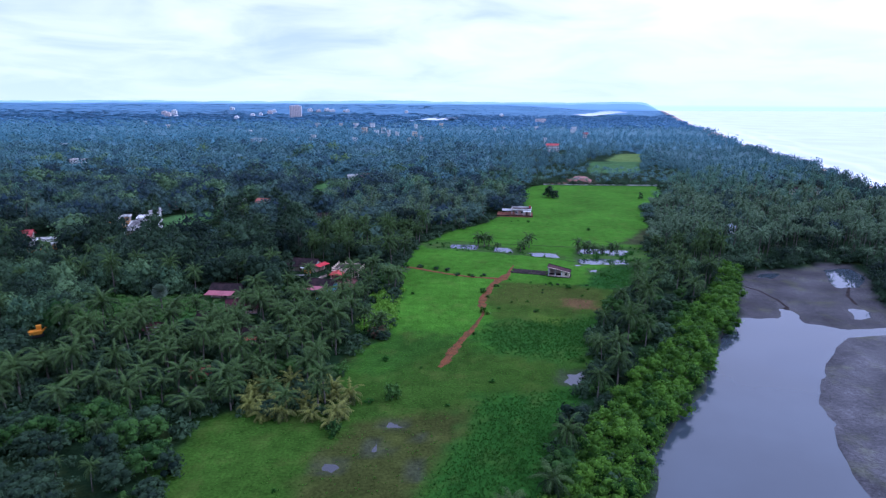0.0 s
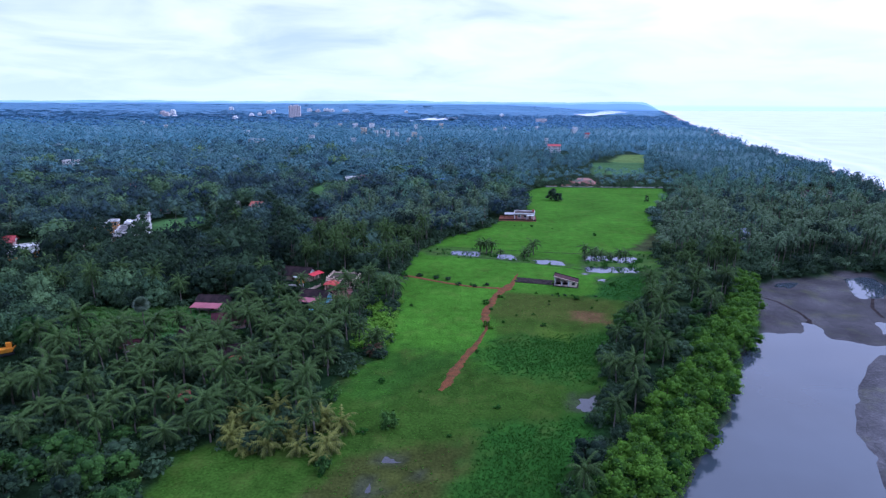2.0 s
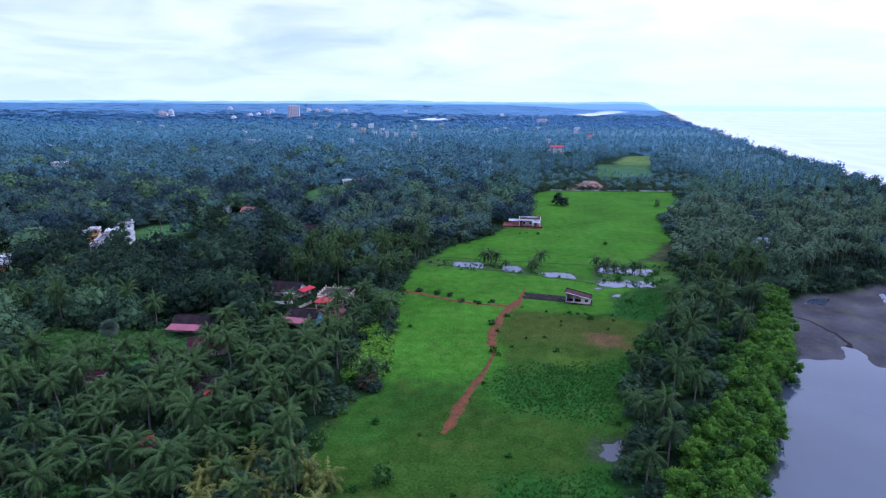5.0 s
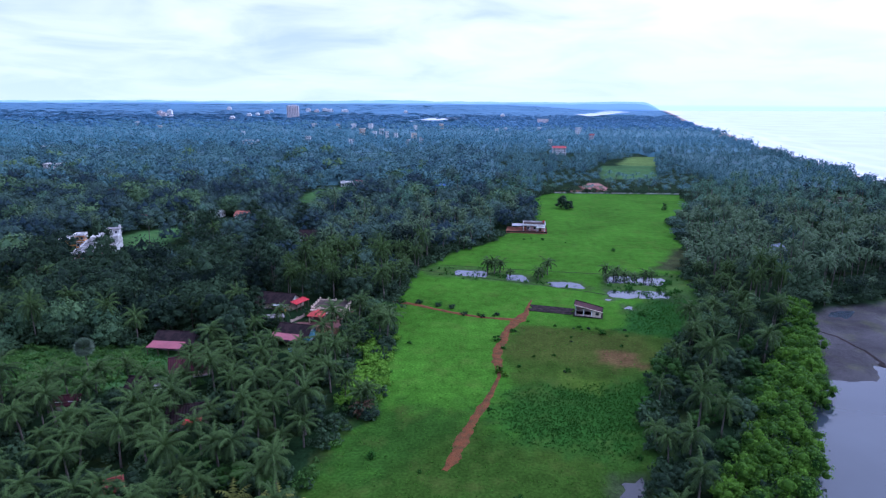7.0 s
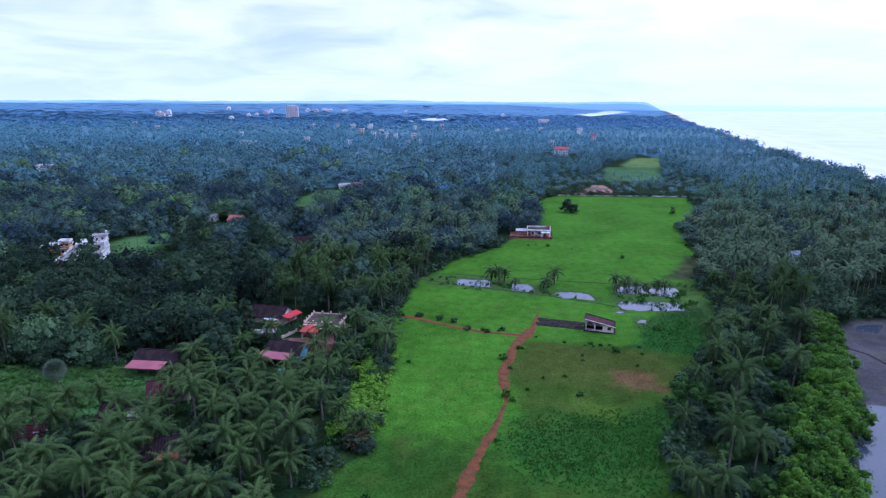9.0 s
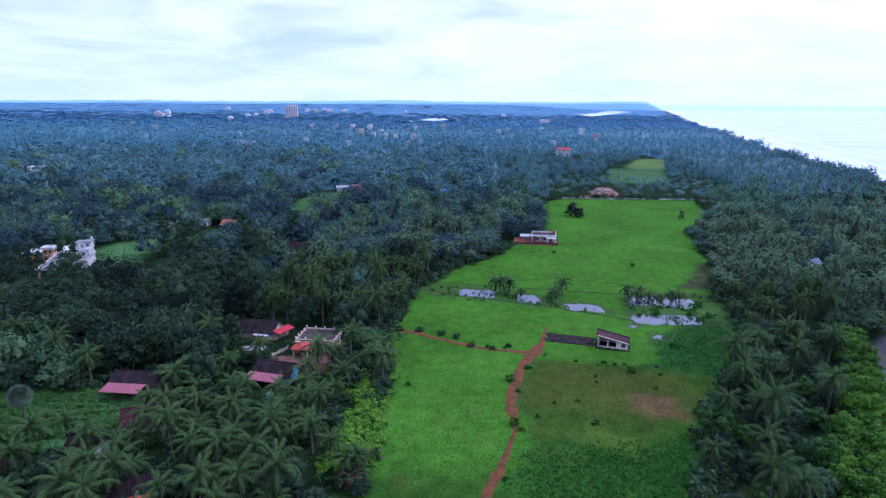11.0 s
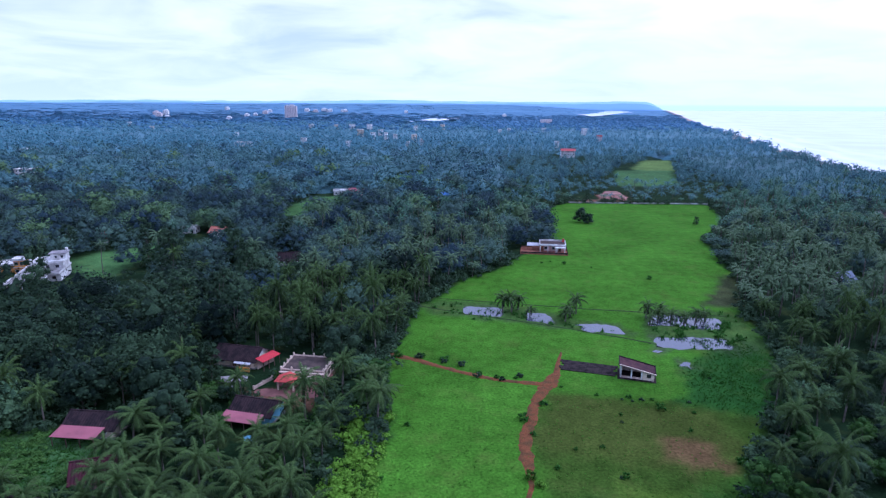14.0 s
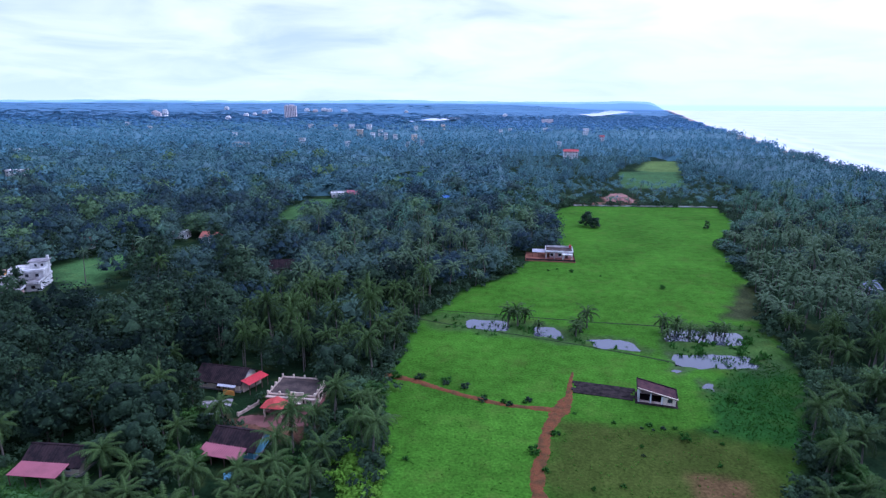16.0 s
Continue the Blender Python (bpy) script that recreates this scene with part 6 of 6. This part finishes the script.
def flat_house(name, x, y, rz, w, d, floors, wall, label, group, top=None, z=None):
    """A plain house of storeys with slabs, windows on its front and sides, and a parapet."""
    h = thing(name, x, y, rz, label, "house", group, z)
    for f in range(floors):
        block("storey", wall, h, 0, 0, -0.3 + 3.2 * f, w, d, 3.0 if f else 3.2)
        block("slab", WALL_WHITE, h, 0, 0, 2.72 + 3.2 * f + (0.0 if f else 0.18), w + 1.0, d + 1.0, 0.2)
        n = max(2, int(w / 3.2))
        for k in range(n):
            window(h, -w / 2 + w * (k + 0.5) / n, -d / 2, 0.8 + 3.2 * f, 1.3, 1.3)
        for k in (-1, 1):
            window(h, w / 2, k * d / 4, 0.8 + 3.2 * f, 1.2, 1.3, 1)
            window(h, -w / 2, k * d / 4, 0.8 + 3.2 * f, 1.2, 1.3, 3)
    zt = 2.92 + 3.2 * (floors - 1) + (0.18 if floors == 1 else 0)
    if top:
        gable_roof(h, w + 0.6, d + 0.6, zt, 2.2, 0.7, top, 12)
    else:
        parapet(h, w + 1.0, d + 1.0, zt, 0.7, 0.2, WALL_WHITE)
    return h


FAR_GROUP = "houses scattered in the woods"
flat_house("orange_house", -190, 330, 15, 11, 7, 1, WALL_ORANGE, "orange one-storey house with white slab roof", FAR_GROUP)
flat_house("orange_house", -183, 326, 15, 4, 4, 2, WALL_ORANGE, "orange stair tower beside the house", FAR_GROUP)
flat_house("red_roofed_house", -219, 292, 20, 9, 6, 1, WALL_PINK, "pink house under a red sheet roof", FAR_GROUP, ROOF_RED)
flat_house("white_house", -200, 281, 30, 9, 7, 1, WALL_WHITE, "low white house with a flat roof", FAR_GROUP)
flat_house("unfinished_house", -194, 270, 10, 10, 7, 1, WALL_ORANGE, "low unfinished house of orange-pink brick", FAR_GROUP)
flat_house("white_house", -184, 293, 25, 7, 5, 1, WALL_CREAM, "small cream house with a flat roof", FAR_GROUP)
flat_house("red_roofed_house", -181, 382, 10, 4.2, 3.4, 1, WALL_WHITE, "small white house under a red roof", FAR_GROUP, ROOF_RED)
flat_house("red_roofed_house", -127, 397, -10, 7, 6, 1, WALL_WHITE, "white house under a clay-red roof", FAR_GROUP, TILE_RED)
flat_house("white_house", -146, 406, 0, 7, 6, 1, WALL_WHITE, "low white house behind the clearing", FAR_GROUP)
flat_house("red_roofed_house", -253, 484, 0, 8, 6, 1, WALL_WHITE, "small white house under a red roof", FAR_GROUP, ROOF_RED)
flat_house("white_house", -88, 545, 5, 11, 8, 1, WALL_WHITE, "white flat-roofed house beside a clearing", FAR_GROUP)
flat_house("red_roofed_house", -76, 543, -5, 10, 8, 1, WALL_PINK, "pink house under a faded red sheet roof", FAR_GROUP, SHEET_PINK)
flat_house("white_house", -410, 652, 10, 16, 11, 2, WALL_WHITE, "white two-storey house in the woods", FAR_GROUP)
flat_house("white_house", -432, 640, 10, 12, 9, 1, WALL_WHITE, "low white house in the woods", FAR_GROUP)
flat_house("white_hall", -592, 918, -20, 32, 10, 1, WALL_WHITE, "long low white hall in the woods", FAR_GROUP)
flat_house("white_hall", -330, 1030, 0, 26, 10, 2, WALL_WHITE, "white flat-roofed building in the woods", FAR_GROUP)
# third storey fits the view: the white walls clear the trees
flat_house("red_roofed_villa", 148, 856, -5, 17, 12, 3, WALL_WHITE, "white villa under red roofs, raised a storey to show over the trees", FAR_GROUP, ROOF_RED)
flat_house("grey_roofed_house", 281, 464, 8, 22, 7, 1, WALL_CREAM, "long house under a dark tiled roof in the palms", FAR_GROUP, TILE_DARK)
flat_house("blue_roofed_house", 154, 318, 20, 6, 4.5, 1, WALL_WHITE, "small house with a pale blue-grey sheet roof", FAR_GROUP, plain("pale_blue_sheet", (0.2, 0.24, 0.34), 0.45, 0.2, 1.0, 0.1))
t = thing("tarpaulin_shelter", -8, 513, 0, "bright blue tarpaulin shelter among the trees", "shelter")
part("sheet", prism(bmesh.new(), [(-4, -3, 5.2), (4, -3, 5.2), (4, 3, 6.2), (-4, 3, 6.2)], 0.06), TARP_BLUE, t)
for sx in (-3.8, 3.8):
    for sy in (-2.8, 2.8):
        block("pole", WOOD, t, sx, sy, -0.2, 0.14, 0.14, 5.3 + (0.9 if sy > 0 else 0))
town = np.random.default_rng(5)
for k, (x, y, w, floors) in enumerate(TOWN + VILLAGE):
    wall = WALL_PALE if k in (0, 3) else WALL_CREAM if k % 5 == 4 else WALL_CLEAN
    flat_house("town_house", x, y, town.uniform(-20, 20), w, w * 0.6, floors + 2, wall, "pale town house showing above far woods", "town houses far off", ROOF_RED if k == 3 else None)


def tower_block(x, y, w, d, floors, wall, label, name="apartment_tower", group=""):
    """A block of flats: storeys, rows of windows, balconies and a lift head."""
    t = thing(name, x, y, 8, label, "tower block", group)
    block("wall", wall, t, 0, 0, -2, w, d, 3.2 * floors + 2)
    for f in range(floors):
        block("floor_band", WALL_WHITE, t, 0, 0, 3.2 * f + 2.7, w + 1.2, d + 1.2, 0.35)
        n = max(3, int(w / 6))
        for k in range(n):
            window(t, -w / 2 + w * (k + 0.5) / n, -d / 2, 3.2 * f + 0.8, w / n * 0.5, 1.6)
    block("lift_head", wall, t, w * 0.12, 0, 3.2 * floors, w * 0.4, d * 0.5, 4.5)
    block("lift_head", wall, t, -w * 0.3, 0, 3.2 * floors, w * 0.16, d * 0.4, 3.0)


def far_ridge(name, y, base, height, seed, colour, reach):
    """A low ridge that closes the distance, a plain silhouette with haze painted in."""
    x = np.linspace(-4200, reach, 160)
    top = base + height * (0.6 + 0.4 * ripple(x, x * 0 + y, 700, seed)) * smooth(reach, reach - 200, x) + 4 * ripple(x, x * 0, 90, seed)
    top *= smooth(reach + 5, reach - 140, x) ** 0.5
    n = len(x)
    v = np.r_[np.c_[x, np.full(n, y), np.full(n, -5.0)], np.c_[x, np.full(n, y + 30), top], np.c_[x, np.full(n, y + 60), np.full(n, -5.0)]]
    k = np.arange(n - 1)
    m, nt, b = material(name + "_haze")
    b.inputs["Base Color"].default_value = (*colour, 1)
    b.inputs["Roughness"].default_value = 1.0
    # the haze colour also glows, to stand in for lit air
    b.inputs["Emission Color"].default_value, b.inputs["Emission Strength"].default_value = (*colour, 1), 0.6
    tagged(new(name, np_mesh(name, v, np.r_[np.c_[k, k + 1, k + n + 1, k + n], np.c_[k + n, k + n + 1, k + 2 * n + 1, k + 2 * n]], [m], smooth_faces=True)), "ridge on the horizon in painted haze blue, faintly glowing", "backdrop", kind="structure")


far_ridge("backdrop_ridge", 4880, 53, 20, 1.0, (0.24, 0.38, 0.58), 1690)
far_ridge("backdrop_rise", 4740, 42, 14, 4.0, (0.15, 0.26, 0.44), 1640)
tower_block(-640, 2500, 46, 24, 15, WALL_PALE, "tall pale pink apartment tower above the woods")
for x, y, w, f in BLOCKS:
    tower_block(x, y, w, 20, f, WALL_CLEAN if w != 24 else WALL_PALE, "pale building on the far rise", "far_building", "buildings on the far rise")
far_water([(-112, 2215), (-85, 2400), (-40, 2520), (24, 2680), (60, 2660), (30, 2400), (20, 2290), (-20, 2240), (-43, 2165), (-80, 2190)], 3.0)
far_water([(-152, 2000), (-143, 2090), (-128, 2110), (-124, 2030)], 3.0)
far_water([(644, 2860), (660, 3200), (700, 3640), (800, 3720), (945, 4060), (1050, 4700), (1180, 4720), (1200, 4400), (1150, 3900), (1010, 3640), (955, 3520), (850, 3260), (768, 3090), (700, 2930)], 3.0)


# ---- small things ----
def fan_palm(x, y, size):
    """A fan palm with a round head of stiff leaves."""
    g = np.random.default_rng(int(abs(x * 7 + y)))
    vs, fs = [], []
    for i in range(90):
        a, e = 2.4 * i, radians(88 - 140 * (i + 0.5) / 90)
        d = np.array((math.cos(a) * math.cos(e), math.sin(a) * math.cos(e), math.sin(e)))
        side = np.array((-math.sin(a), math.cos(a), 0))
        up = np.cross(d, side)
        mid, r = d * 1.5, 1.35
        for k in range(7):
            w = radians(-66 + 22 * k)
            tip = mid + (d * math.cos(w) + side * math.sin(w)) * r + up * g.uniform(-0.2, 0.2)
            across = side * math.cos(w) * 0.32 - d * math.sin(w) * 0.32
            n = len(vs)
            vs += [mid - across, mid + across, tip]
            fs.append((n, n + 1, n + 2))
    s = np.linspace(0, 1, 5)
    trunk = tube(np.c_[0.3 * s * s, 0 * s, 7.5 * s], 0.26 - 0.08 * s, 7)
    crown = (np.array(vs) + np.array((0.3, 0, 7.6)), np.array(fs))
    models = plant_models("fan_palm", [(trunk, crown, np.full(len(vs), 0.45))], PALM_BARK, FAN_LEAF, "fan palm with a round grey-green head of leaves", "palm tree", "")
    plant(models, [(x, y, size, 1.0, 0)])


fan_palm(-97, 188, 1.0)
fan_palm(-92, 262, 0.9)


def excavator(x, y, rz):
    e = thing("excavator", x, y, rz, "orange-yellow excavator parked on bare ground", "excavator")
    for s in (-1, 1):
        bm = bmesh.new()
        box(bm, 0, s * 1.1, 0, 3.6, 0.6, 0.9)
        bmesh.ops.bevel(bm, geom=[q for q in bm.edges], offset=0.25, segments=3, affect="EDGES")
        part("track", bm, BLACK_RUBBER, e)
    bm = box(bmesh.new(), -0.4, 0, 1.0, 3.4, 2.4, 1.1)
    bmesh.ops.bevel(bm, geom=[q for q in bm.edges], offset=0.12, segments=2, affect="EDGES")
    part("body", bm, YELLOW_PAINT, e)
    cab = block("cab", YELLOW_PAINT, e, 0.7, 0.6, 2.1, 1.4, 1.1, 1.3)
    block("windscreen", GLASS_DARK, cab, 1.42, 0.6, 2.35, 0.04, 0.95, 0.9)
    part("boom", box(bmesh.new(), 2.6, -0.3, 2.3, 3.8, 0.4, 0.5, ry=-38), YELLOW_PAINT, e)
    part("arm", box(bmesh.new(), 4.7, -0.3, 2.2, 2.8, 0.35, 0.4, ry=62), YELLOW_PAINT, e)
    bm = box(bmesh.new(), 5.3, -0.3, 0.5, 1.0, 1.1, 0.9, ry=20)
    part("bucket", bm, CONCRETE, e)


excavator(-125, 166, 40)
flat_house("site_shed", -119, 170, 25, 5, 4, 1, WALL_WHITE, "small white site shed under a tree", FAR_GROUP)
w = thing("courtyard_wall", -50.0, 231.5, 62, "low whitewashed wall round the courtyard", "wall")
block("wall", WALL_SMOKED, w, 0, 0, -0.2, 13, 0.22, 1.0)
for k in range(5):
    block("post", WALL_SMOKED, w, -6.4 + 3.2 * k, 0, -0.2, 0.36, 0.36, 1.3)


def heap(name, x, y, size, mat, label, seed):
    """A tumbled pile of pieces."""
    g = np.random.default_rng(seed)
    h = thing(name, x, y, g.uniform(0, 90), label, "pile")
    for k in range(14):
        r = size * g.uniform(0, 0.9)
        a = g.uniform(0, 6.28)
        block("piece", mat, h, r * math.cos(a), r * math.sin(a), -0.15 + (size - r) * 0.35 * g.uniform(0, 1), g.uniform(0.4, 1.1), g.uniform(0.3, 0.8), g.uniform(0.3, 0.6), rz=g.uniform(0, 180), rx=g.uniform(-20, 20))


heap("rubble_heap", -58.5, 225.5, 1.6, GREY_SHEET, "heap of grey building rubble in the yard grass", 3)
heap("timber_stack", -46.5, 202.6, 1.3, WALL_BLUE, "pile under faded blue sheeting beside the house", 4)
c = thing("washing_platform", -60, 231, 10, "pale concrete washing platform beside the tiled house", "platform")
block("slab", CONCRETE, c, 0, 0, -0.2, 7, 3.5, 0.45)
